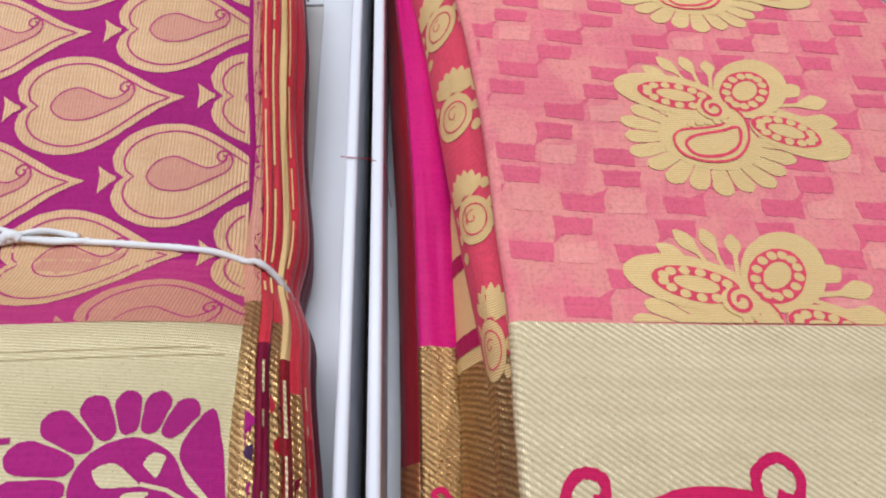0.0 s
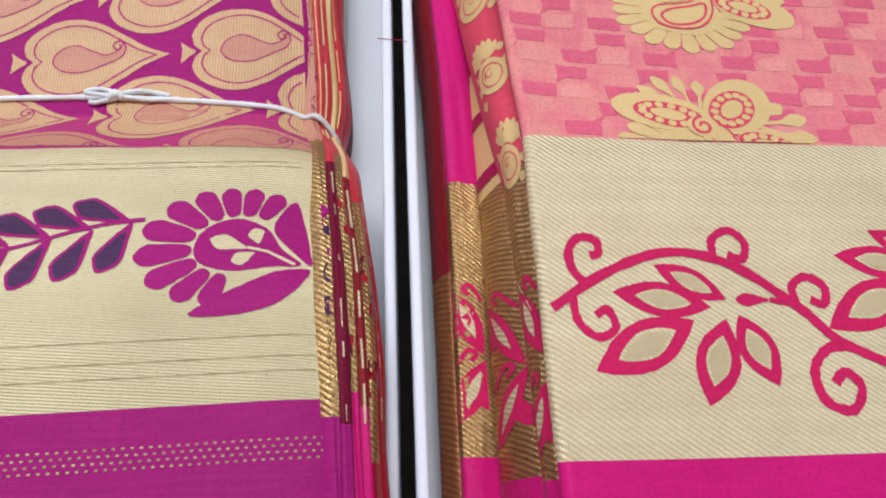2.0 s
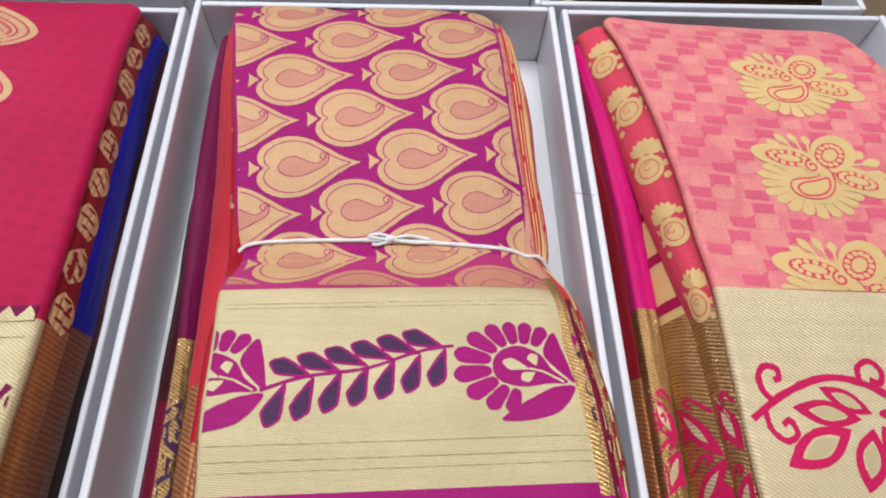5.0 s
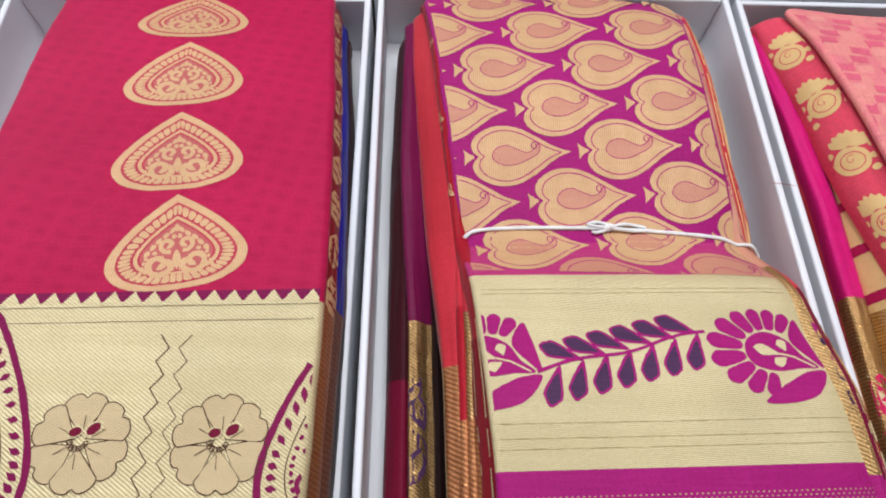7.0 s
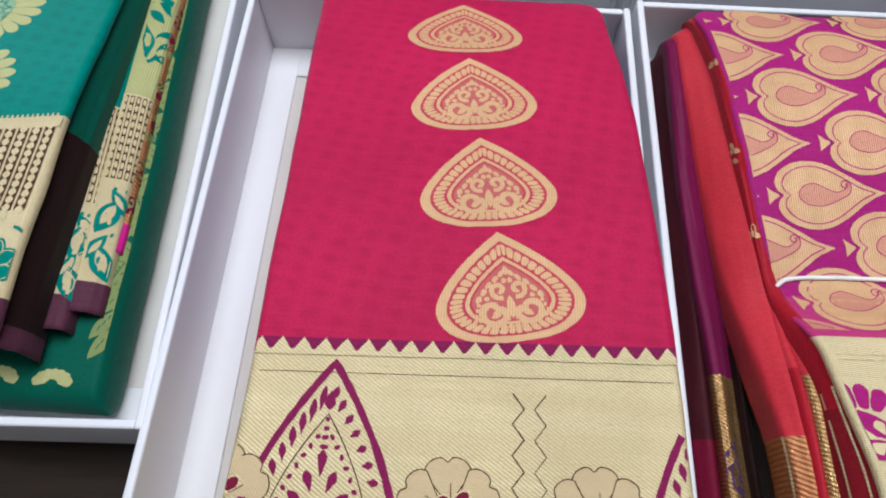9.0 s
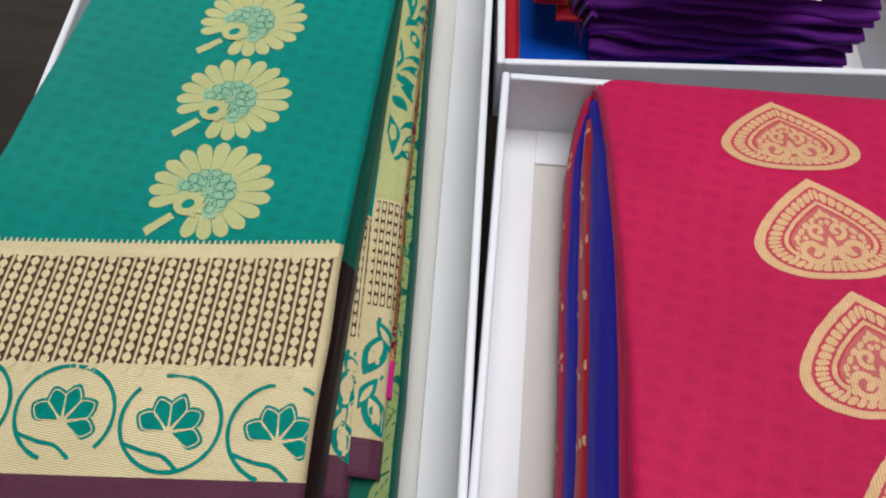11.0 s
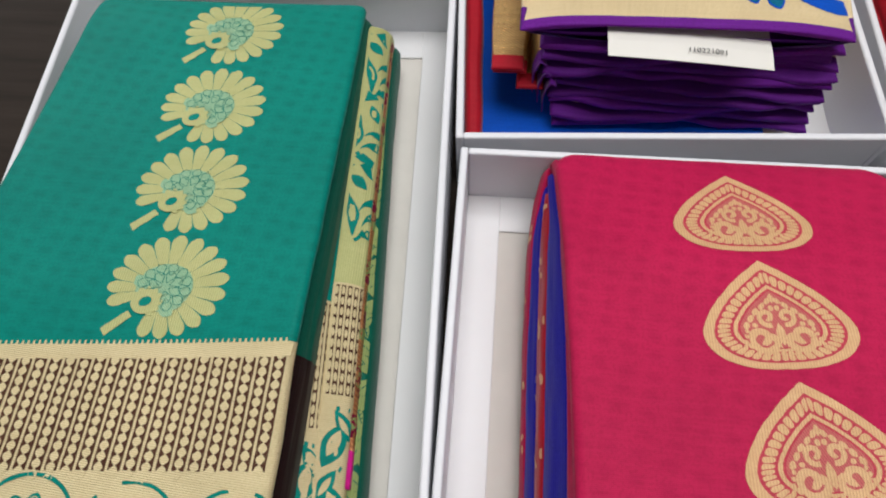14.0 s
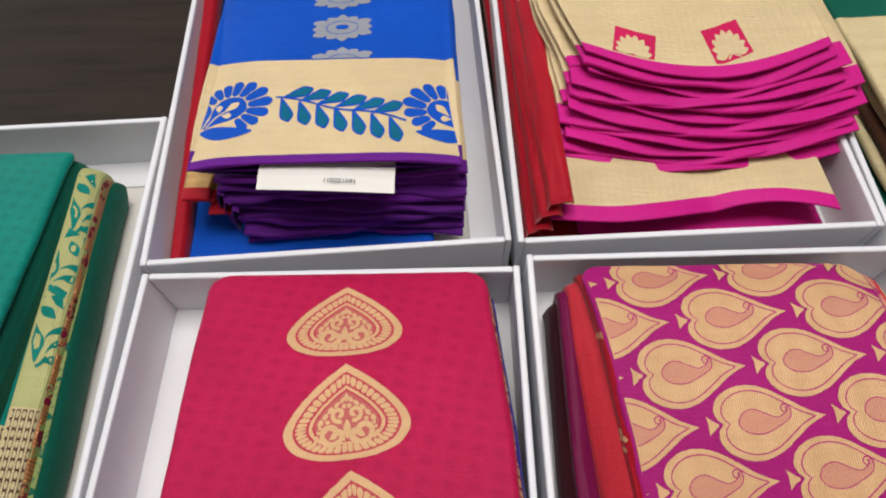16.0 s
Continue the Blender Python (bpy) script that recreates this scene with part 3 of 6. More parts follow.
folds(PURPLE, PURPLE_FOLDS, tuple(("edge_fold", -0.008 - 0.002 * k, -0.403, (pinched(d1), plus(pu_z, z1)), (pinched(d0), plus(pu_z, z0)), 0.006, 1, mats, breaks) for k, (d0, d1, z0, z1, mats, breaks) in enumerate((
    (-0.0012, 0.0024, -0.0040, -0.0065, ["rose_gold", "gold_pleat", "purple"], [(-0.213, 1), (-0.326, 2)]),
    (0.0026, 0.0056, -0.0050, -0.0078, ["coral_bright", "maroon", "purple"], [(-0.230, 1), (-0.328, 2)]),
    (0.0050, 0.0082, -0.0080, -0.0108, ["coral_bright", "gold_pleat", "magenta"], [(-0.221, 1), (-0.318, 2)]),
    (0.0078, 0.0102, -0.0108, -0.0138, ["gold_coral", "red_dark", "magenta"], [(-0.234, 1), (-0.322, 2)]),
    (0.0098, 0.0130, -0.0138, -0.0190, ["coral_bright", "gold_pleat", "red"], [(-0.244, 1), (-0.338, 2)]),
    (0.0122, 0.0146, -0.0190, -0.0270, ["coral_bright", "red"], [(-0.256, 1)]),
    (0.0130, 0.0140, -0.0280, -0.0440, ["maroon"], [])))), 111)
inner_block(PURPLE, -0.014, -0.403, plus(pu_xl, 0.006), plus(pu_xr, 0.002), plus(pu_z, -0.012), "maroon", 118)
# the loose pleats that slump down beside it
PURPLE_SIDE = []
folds(PURPLE, PURPLE_SIDE, (
    ("maroon_pleat", -0.016, -0.403, rail((0.0, 0.2690, 0.012), (-0.13, 0.2680, 0.014), (-0.27, 0.2705, 0.014), (-0.41, 0.272, 0.012)), rail((0.0, 0.2760, 0.036), (-0.13, 0.2765, 0.033), (-0.24, 0.2800, 0.027), (-0.41, 0.281, 0.024)), 0.006, -1, ["wine", "maroon"], [(-0.27, 1)]),
    ("purple_pleat", -0.012, -0.403, rail((0.0, 0.2750, 0.036), (-0.06, 0.2745, 0.040), (-0.13, 0.2750, 0.037), (-0.19, 0.2785, 0.035), (-0.238, 0.2827, 0.0346), (-0.41, 0.287, 0.034)), rail((0.0, 0.2790, 0.044), (-0.06, 0.2800, 0.044), (-0.13, 0.2840, 0.036), (-0.19, 0.2890, 0.032), (-0.238, 0.2930, 0.028), (-0.41, 0.298, 0.026)), 0.016, -1, ["purple_shot", "gold_pleat"], [(-0.238, 1)]),
    # fills the gap between pleats; near-black front is the gap's shade as colour
    ("lower_pleat", -0.030, -0.403, rail((0.0, 0.282, 0.012), (-0.24, 0.294, 0.012), (-0.41, 0.299, 0.012)), rail((0.0, 0.284, 0.036), (-0.24, 0.298, 0.030), (-0.41, 0.303, 0.030)), 0.006, -1, ["maroon", "shade_black"], [(-0.22, 1)]),
    ("red_pleat", -0.009, -0.403, rail((0.0, 0.2800, 0.044), (-0.06, 0.2815, 0.043), (-0.131, 0.2875, 0.036), (-0.19, 0.2925, 0.040), (-0.2727, 0.3019, 0.0585), (-0.41, 0.3060, 0.062)), rail((0.0, 0.2960, 0.055), (-0.06, 0.3010, 0.060), (-0.135, 0.3060, 0.055), (-0.2, 0.3095, 0.050), (-0.25, 0.3155, 0.065), (-0.41, 0.3180, 0.070)), 0.020, -1, ["coral_bright", "gold_rust"], [(-0.272, 1)]),
    ("red_fold", -0.007, -0.403, rail((0.0, 0.2850, 0.050), (-0.06, 0.2945, 0.0585), (-0.135, 0.3020, 0.0545), (-0.2, 0.3085, 0.049), (-0.25, 0.3145, 0.064), (-0.41, 0.3175, 0.069)), (plus(pu_xl, 0.0015), plus(pu_z, -0.0012)), 0.006, -1, ["red", "red_dark"], [(-0.262, 1)])), 141)
# narrow pleats fanning out below the string
for k in range(3):
    x0, x1 = 0.3105 + 0.0012 * k, 0.3115 + 0.0038 * k
    mid = kn((-0.19, x0), (-0.21, x0 + 0.3 * (x1 - x0)), (-0.26, x1), (-0.41, x1 + 0.002))
    Slab(-0.192, -0.402, plus(mid, -0.0018, 0.006), plus(mid, 0.0018, -0.006), kn((-0.19, 0.048), (-0.21, 0.054), (-0.25, 0.066 + 0.003 * k), (-0.41, 0.070 + 0.003 * k)), 0.014, 27.0 + k, 0.0010, 0.006).mesh("pinched_pleat", ["coral_bright", "gold_pleat" if k % 2 else "red", "gold_rust"], PURPLE, [(-0.240 - 0.004 * k, 1), (-0.300, 2)], rows=60, cols=8)

# coral saree
CORAL_FOLDS = []
CORAL = saree((0.65, -0.2, 0.001), "coral pink silk saree with gold flowers and a broad gold border")
co_xl = kn((-0.01, 0.537), (-0.04, 0.542), (-0.10, 0.5505), (-0.15, 0.5560), (-0.22, 0.5600), (-0.34, 0.5605), (-0.41, 0.561))
co_xr = kn((-0.01, 0.708), (-0.025, 0.713), (-0.11, 0.733), (-0.22, 0.739), (-0.41, 0.741))
co_z = kn((-0.01, 0.058), (-0.05, 0.070), (-0.1, 0.076), (-0.15, 0.079), (-0.2, 0.080), (-0.24, 0.084), (-0.3, 0.081), (-0.41, 0.080))
CORAL_TOP = Slab(-0.012, -0.405, co_xl, co_xr, co_z, 0.006, 31.0, 0.0007, 0.02, corner=0.012, lateral=lambda u, y: 0.006 * (1 - u) ** 3 - 0.0035 * u)
CORAL_TOP.mesh("top_fold", ["coral", "gold_twill", "magenta"], CORAL, [(-0.2300, 1), (-0.341, 2)], rows=120)


folds(CORAL, CORAL_FOLDS, (
    ("low_pleat", -0.022, -0.403, rail((-0.02, 0.5185, 0.016), (-0.16, 0.5270, 0.018), (-0.24, 0.5290, 0.018), (-0.41, 0.5310, 0.016)), rail((-0.02, 0.5240, 0.034), (-0.16, 0.5330, 0.038), (-0.24, 0.5355, 0.034), (-0.41, 0.5370, 0.030)), 0.010, -1, ["red_dark", "gold_rust"], [(-0.26, 1)]),
    ("pleat", -0.014, -0.403, rail((-0.02, 0.5225, 0.040), (-0.10, 0.5300, 0.045), (-0.16, 0.5338, 0.046), (-0.24, 0.5358, 0.043), (-0.34, 0.5365, 0.040), (-0.41, 0.537, 0.038)), rail((-0.02, 0.5300, 0.046), (-0.10, 0.5400, 0.047), (-0.16, 0.5450, 0.046), (-0.24, 0.5480, 0.0405), (-0.34, 0.5490, 0.037), (-0.41, 0.550, 0.036)), 0.026, -1, ["magenta", "gold_pleat", "magenta"], [(-0.2234, 1), (-0.334, 2)]),
    ("pleat", -0.020, -0.403, rail((-0.02, 0.5280, 0.036), (-0.10, 0.5400, 0.037), (-0.16, 0.5460, 0.038), (-0.24, 0.5492, 0.040), (-0.34, 0.5500, 0.042), (-0.41, 0.551, 0.041)), rail((-0.02, 0.5350, 0.044), (-0.10, 0.5470, 0.046), (-0.16, 0.5535, 0.050), (-0.24, 0.5575, 0.0640), (-0.34, 0.5600, 0.066), (-0.41, 0.561, 0.065)), 0.016, -1, ["gold_coral", "gold_pleat", "magenta"], [(-0.2330, 1), (-0.343, 2)]),
    ("edge_roll", -0.010, -0.403, rail((-0.02, 0.5265, 0.047), (-0.05, 0.5310, 0.049), (-0.10, 0.5392, 0.054), (-0.16, 0.5462, 0.058), (-0.20, 0.5508, 0.064), (-0.24, 0.5562, 0.069), (-0.34, 0.5592, 0.069), (-0.41, 0.560, 0.069)), (plus(co_xl, 0.0022), plus(co_z, -0.0022)), 0.010, -1, ["vine_soft", "gold_pleat", "magenta"], [(-0.2370, 1), (-0.345, 2)])), 121)
inner_block(CORAL, -0.030, -0.403, plus(co_xl, 0.004), plus(co_xr, -0.008), plus(co_z, -0.012), "maroon", 128)

# teal green saree
GREEN_FOLDS = []
GREEN = saree((-0.15, -0.08, 0.001), "teal green silk saree with pale gold flowers, gold border")
gr_xl = kn((0.10, -0.245), (-0.01, -0.249), (-0.129, -0.254), (-0.28, -0.256))
gr_xr = kn((0.10, -0.068), (-0.06, -0.067), (-0.13, -0.067), (-0.26, -0.065))
gr_z = kn((0.10, 0.060), (0.07, 0.0655), (0.0, 0.068), (-0.062, 0.0715), (-0.12, 0.0755), (-0.2, 0.075), (-0.27, 0.070))
GREEN_TOP = Slab(0.096, -0.259, gr_xl, gr_xr, gr_z, 0.007, 41.0, 0.0007, 0.012, corner=0.008, shear=0.075, lateral=lambda u, y: 0.006 * u ** 3 * min(1.0, max(0.0, (0.1 - y) / 0.2)))
GREEN_TOP.mesh("top_fold", ["green", "gold_fine", "gold_fine", "plum"], GREEN, [(-0.1395, 1), (-0.2, 2), (-0.2425, 3)], rows=110)
folds(GREEN, GREEN_FOLDS, (
    # edge fold coloured near-black along the border: the gap's shadow, put into colour
    ("edge_fold", 0.094, -0.256, (plus(gr_xr, 0.0022), plus(gr_z, -0.018)), (plus(gr_xr, -0.004), plus(gr_z, -0.004)), 0.014, 1, ["green_dark", "shade_black", "plum"], [(-0.136, 1), (-0.245, 2)]),
    ("pleat", 0.093, -0.240, rail((0.10, -0.0680, 0.050), (-0.10, -0.0628, 0.046), (-0.24, -0.0530, 0.045)), rail((0.10, -0.0730, 0.056), (-0.10, -0.0712, 0.047), (-0.24, -0.0640, 0.046)), 0.014, 1, ["green", "gold_fine", "gold_fine", "plum"], [(-0.1005, 1), (-0.170, 2), (-0.221, 3)]),
    ("pleat", 0.091, -0.229, rail((0.10, -0.0545, 0.046), (-0.09, -0.0480, 0.041), (-0.23, -0.0405, 0.040)), rail((0.10, -0.0665, 0.053), (-0.09, -0.0630, 0.046), (-0.23, -0.0540, 0.045)), 0.012, 1, ["gold_pale", "gold_fine", "gold_fine", "plum"], [(-0.0890, 1), (-0.150, 2), (-0.212, 3)]),
    ("pleat", 0.088, -0.192, rail((0.10, -0.0540, 0.037), (-0.09, -0.0468, 0.034), (-0.23, -0.0380, 0.034)), rail((0.10, -0.0570, 0.045), (-0.09, -0.0505, 0.041), (-0.23, -0.0425, 0.040)), 0.010, 1, ["gold_rust", "hot_pink"], [(-0.174, 1)])), 131)
# lower layers in darker green than the top: their shade is in the colour
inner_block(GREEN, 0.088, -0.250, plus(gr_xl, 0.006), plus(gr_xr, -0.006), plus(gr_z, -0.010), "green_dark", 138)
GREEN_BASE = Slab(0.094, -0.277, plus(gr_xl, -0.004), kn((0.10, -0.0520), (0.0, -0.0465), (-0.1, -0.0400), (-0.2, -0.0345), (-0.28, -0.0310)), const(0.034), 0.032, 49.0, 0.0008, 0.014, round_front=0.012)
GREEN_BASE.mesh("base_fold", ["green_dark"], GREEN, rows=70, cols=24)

# royal blue saree with violet hem
BLUE = saree((0.12, 0.2, 0.001), "royal blue silk saree with gold border and violet hem folds")
bl_xl = kn((0.42, 0.012), (0.225, 0.026), (0.153, 0.031), (0.06, 0.029))
bl_xr = kn((0.42, 0.194), (0.22, 0.206), (0.15, 0.209), (0.06, 0.214))
bl_z = kn((0.42, 0.070), (0.22, 0.086), (0.15, 0.091), (0.1, 0.0905), (0.06, 0.087))


def curved(bow, *a, **kw):
    s = Curved(*a, **kw)
    s.bow = bow
    return s


BLUE_TOP = Slab(0.42, 0.060, bl_xl, bl_xr, bl_z, 0.0022, 51.0, 0.0006, 0.02, round_front=0.0012, lateral=lambda u, y: -0.006 * abs(2 * u - 1) ** 5)
BLUE_TOP.mesh("top_fold", ["blue", "gold_plain", "violet"], BLUE, [(0.1505, 1), (0.0665, 2)], rows=100)
Slab(0.42, 0.061, plus(bl_xl, -0.001), plus(bl_xr, 0.0005), lambda y: bl_z(y) - 0.0130 + 0.004 * math.sin((y - 0.06) * 20), 0.003, 52.0, 0.001, 0.02, round_front=0.0015, lateral=lambda u, y: 0.008 * abs(2 * u - 1) ** 6).mesh("lower_lip", ["blue", "gold_plain", "violet_fold"], BLUE, [(0.1505, 1), (0.075, 2)])
for k in range(9):
    fr = 0.0615 - 0.0021 * k + 0.0012 * math.sin(2.4 * k)
    sl = curved(lambda u, k=k: (0.003 * math.sin(5 * u + k) + 0.0012 * math.sin(17 * u + 2.7 * k), 0.0017 * math.sin(9 * u + 2.1 * k) + 0.0008 * math.sin(23 * u + k)), 0.41, fr, plus(bl_xl, 0.012 + 0.0016 * k), plus(bl_xr, 0.004 - 0.0005 * k), const(0.0665 - 0.0060 * k), 0.0044, 53.0 + k, 0.0009, 0.02, round_front=0.0018)
    sl.mesh("fold", ["blue", "gold_plain", "violet_fold" if k % 3 else "violet"], BLUE, [(0.15, 1), (0.072 - 0.002 * k, 2)], rows=50, cols=24)
inner_block(BLUE, 0.40, 0.063, plus(bl_xl, 0.034), plus(bl_xr, 0.0005), const(0.065), "violet_fold", 158)
for fr, xa, xb, z, hem_y in ((0.057, 0.0125, 0.0325, 0.051, 0.067), (0.060, 0.0145, 0.0350, 0.045, 0.069), (0.053, 0.0290, 0.0460, 0.039, 0.064)):
    Slab(0.4, fr, kn((0.4, xa - 0.006), (fr, xa)), kn((0.4, xb + 0.02), (fr, xb)), const(z), 0.0036, 600 * z, 0.0012, 0.01, round_front=0.002).mesh("side_pleat", ["blue", "gold_pleat", "red"], BLUE, [(0.155, 1), (hem_y, 2)], rows=40, cols=16)
for k in range(3):
    xa, fr = 0.0400 + 0.0036 * k, 0.056 - 0.0030 * k
    Drape(0.40, fr, rail((0.4, xa - 0.016, 0.040 - 0.006 * k), (0.03, xa, 0.040 - 0.006 * k)), rail((0.4, xa - 0.012, 0.060 - 0.006 * k), (0.03, xa + 0.0035, 0.058 - 0.006 * k)), 0.010, -1, seed=160.0 + k).mesh("fold_edge", ["blue", "gold_pleat", "violet"], BLUE, [(0.15, 1), (fr + 0.010, 2)], rows=50)
Slab(0.41, 0.016, kn((0.41, -0.022), (0.016, -0.004)), kn((0.41, 0.18), (0.016, 0.193)), const(0.0115), 0.009, 65.0, 0.0008, 0.01).mesh("base_fold", ["blue"], BLUE, rows=40, cols=20)
Slab(0.42, 0.018, kn((0.42, -0.027), (0.016, -0.0015)), kn((0.42, -0.012), (0.016, 0.0105)), kn((0.42, 0.05), (0.016, 0.022)), 0.02, 66.0, 0.001, 0.01).mesh("red_pleat", ["red"], BLUE, rows=40, cols=12)

# gold and hot pink saree
MAGENTA = saree((0.38, 0.2, 0.001), "gold brocade saree with hot pink hem, loosely pleated")
mg_xl = kn((0.42, 0.258), (0.21, 0.285), (0.145, 0.303))
mg_xr = kn((0.42, 0.462), (0.2, 0.472), (0.145, 0.475))
MAG_TOP = curved(lambda u: (0.025 * math.sin(math.pi * u), -0.004 * math.sin(math.pi * u)), 0.42, 0.147, mg_xl, mg_xr, kn((0.42, 0.085), (0.2, 0.096), (0.14, 0.097)), 0.0022, 71.0, 0.0008, 0.02, round_front=0.001)
MAG_TOP.mesh("top_fold", ["gold_plain", "hot_pink"], MAGENTA, [(0.155, 1)])
for k in range(12):
    sl = curved(lambda u, k=k: (0.024 * math.sin(math.pi * u) * (1 - 0.035 * k) + 0.0015 * math.sin(11 * u + 2.3 * k), 0.0020 * math.sin(7 * u + 1.7 * k) + 0.0012 * math.sin(17 * u + 3.1 * k) - 0.004 * math.sin(math.pi * u)), 0.41, 0.141 - 0.0048 * k + 0.0015 * math.sin(2.2 * k), plus(mg_xl, -0.002 - 0.0018 * k + 0.006 * math.sin(k * 1.9)), plus(mg_xr, 0.002 + 0.024 * math.sin(math.pi * min(1.0, (k + 0.6) / 12)) + 0.005 * math.sin(k * 2.6)),
                const(0.0912 - 0.0043 * k), 0.0020 if k % 3 else 0.0034, 72.0 + k, 0.0012, 0.02, round_front=0.0014)
    sl.mesh("fold", ["gold_plain", "hot_pink"], MAGENTA, [(0.153 - 0.0048 * k + (0.006 if k % 3 == 0 else 0.012), 1)], rows=50, cols=26)
for k, (fr, z, xl0, xr0) in enumerate(((0.043, 0.045, 0.276, 0.474), (0.030, 0.022, 0.300, 0.476))):
    sl = curved(lambda u, k=k: (0.008 * math.sin(6.5 * u + 2.8 * k), (0.011 * abs(math.sin(4.6 * u + 0.4)) - 0.009) * (1 - 0.4 * k)), 0.4, fr, kn((0.4, xl0 - 0.02), (0.03, xl0)), kn((0.4, xr0 - 0.015), (0.03, xr0)), const(z), 0.0022 if k == 0 else 0.008, 82.0 + k, 0.0012, 0.02, round_front=0.001)
    sl.mesh("loose_fold", ["gold_plain", "hot_pink"], MAGENTA, [(fr + 0.012 + 0.05 * k, 1)], rows=60, cols=40)
for k in range(5):
    a, z = 0.2945 - 0.0034 * k, 0.083 - 0.0072 * k
    Slab(0.41, 0.146 - 0.010 * k, kn((0.41, a - 0.034), (0.2, a - 0.008), (0.1, a + 0.004)), kn((0.41, a + 0.03), (0.2, a + 0.035), (0.1, a + 0.05)), const(z), 0.0036, 86.0 + k, 0.0016, 0.02, round_front=0.002).mesh("side_pleat", ["gold_plain", "hot_pink"], MAGENTA, [(0.157 - 0.010 * k, 1)], rows=40, cols=18)
for k, (xa, z) in enumerate(((0.248, 0.018), (0.254, 0.034), (0.260, 0.046), (0.267, 0.056))):
    Drape(0.41, 0.032 + 0.004 * k, rail((0.41, xa - 0.018, z + 0.004), (0.2, xa - 0.004, z), (0.03, xa + 0.006, z - 0.008)), rail((0.41, xa - 0.008, z + 0.018), (0.2, xa + 0.009, z + 0.012), (0.03, xa + 0.020, z + 0.002)), 0.014, -1, bulge=0.0028, seed=170.0 + k, wrinkle=0.0016).mesh("red_pleat", ["red"], MAGENTA, rows=70)
Slab(0.40, 0.026, const(0.262), const(0.478), const(0.008), 0.007, 90.0, 0.001, 0.02).mesh("base_fold", ["red"], MAGENTA, rows=40, cols=16)

# the saree in the far box
FAR = saree((0.62, 0.22, 0.001), "green and gold silk saree in a far box")
fa_xl = kn((0.42, 0.500), (0.2, 0.512), (0.03, 0.53))
Slab(0.42, 0.03, fa_xl, const(0.72), const(0.065), 0.008, 91.0, 0.0012, 0.02).mesh("top_fold", ["green_dark", "gold"], FAR, [(0.21, 1)], rows=50, cols=20)
for k in range(4):
    Slab(0.42, 0.03, plus(fa_xl, 0.004 - 0.0045 * k), const(0.722), const(0.055 - 0.010 * k), 0.008, 92.0 + k, 0.001, 0.02).mesh("fold", ["green_dark", ("gold", "brown_thread", "gold", "green_dark")[k]], FAR, [(0.20 - 0.02 * k, 1)], rows=50, cols=12)

# ---- woven motifs ----
from mathutils.geometry import delaunay_2d_cdt

TAU = 2 * math.pi


def smooth_loop(pts, n=8, closed=True):
    """A Catmull-Rom line through pts."""
    out, m = [], len(pts)
    for i in range(m if closed else m - 1):
        p = [pts[(i + k) % m] if closed else pts[min(m - 1, max(0, i + k))] for k in (-1, 0, 1, 2)]
        for j in range(n):
            t = j / n
            out.append(tuple(0.5 * (2 * p[1][c] + (p[2][c] - p[0][c]) * t + (2 * p[0][c] - 5 * p[1][c] + 4 * p[2][c] - p[3][c]) * t * t
                                    + (3 * p[1][c] - p[0][c] - 3 * p[2][c] + p[3][c]) * t ** 3) for c in (0, 1)))
    if not closed:
        out.append(tuple(pts[-1]))
    return out


def ellipse(cx, cy, a, b, turn=0.0, n=28):
    c, s = math.cos(radians(turn)), math.sin(radians(turn))
    return [(cx + a * math.cos(k * TAU / n) * c - b * math.sin(k * TAU / n) * s, cy + a * math.cos(k * TAU / n) * s + b * math.sin(k * TAU / n) * c) for k in range(n)]


def petal(x0, y0, x1, y1, w, blunt=0.62):
    """A leaf from its pointed foot to its rounded end."""
    dx, dy = x1 - x0, y1 - y0
    l = math.hypot(dx, dy) or 1e-6
    ux, uy, nx, ny = dx / l, dy / l, -dy / l, dx / l
    side = [(0.0, 0.02), (0.25, 0.24), (blunt, 0.5), (0.5 * blunt + 0.5, 0.40), (1.0, 0.0)]
    pts = [(t, h) for t, h in side] + [(t, -h) for t, h in side[-2:0:-1]]
    return smooth_loop([(x0 + ux * l * t + nx * w * h, y0 + uy * l * t + ny * w * h) for t, h in pts], 4)


def sector(cx, cy, a, half, r0, r1, ky=1.0):
    """A petal of a wheel: narrow foot, rounded outer end; angles in degrees."""
    pts = [(r0, -0.85), (r0 + 0.55 * (r1 - r0), -1.0), (r0 + 0.84 * (r1 - r0), -0.86), (r1, -0.28), (r1, 0.28), (r0 + 0.84 * (r1 - r0), 0.86), (r0 + 0.55 * (r1 - r0), 1.0), (r0, 0.85)]
    return smooth_loop([(cx + r * math.cos(radians(a + half * h)), cy + ky * r * math.sin(radians(a + half * h))) for r, h in pts], 4)


def almond(x0, y0, x1, y1, w):
    dx, dy = x1 - x0, y1 - y0
    l = math.hypot(dx, dy) or 1e-6
    ux, uy, nx, ny = dx / l, dy / l, -dy / l, dx / l
    up = [(t, 0.5 * math.sin(math.pi * t) ** 0.9 if 0 < t < 1 else 0.0) for t in [k / 9 for k in range(10)]]
    return [(x0 + ux * l * t + nx * w * h, y0 + uy * l * t + ny * w * h) for t, h in up + [(t, -h) for t, h in up[-2:0:-1]]]


def spiral(cx, cy, r, turns=1.4, start=0.0, flip=1, n=30):
    """From the rim inwards."""
    return [(cx + r * (1 - 0.8 * k / n) * math.cos(radians(start) + flip * TAU * turns * k / n), cy + r * (1 - 0.8 * k / n) * math.sin(radians(start) + flip * TAU * turns * k / n)) for k in range(n + 1)]


def grown(poly, k, about):
    return [(about[0] + (x - about[0]) * k, about[1] + (y - about[1]) * k) for x, y in poly]


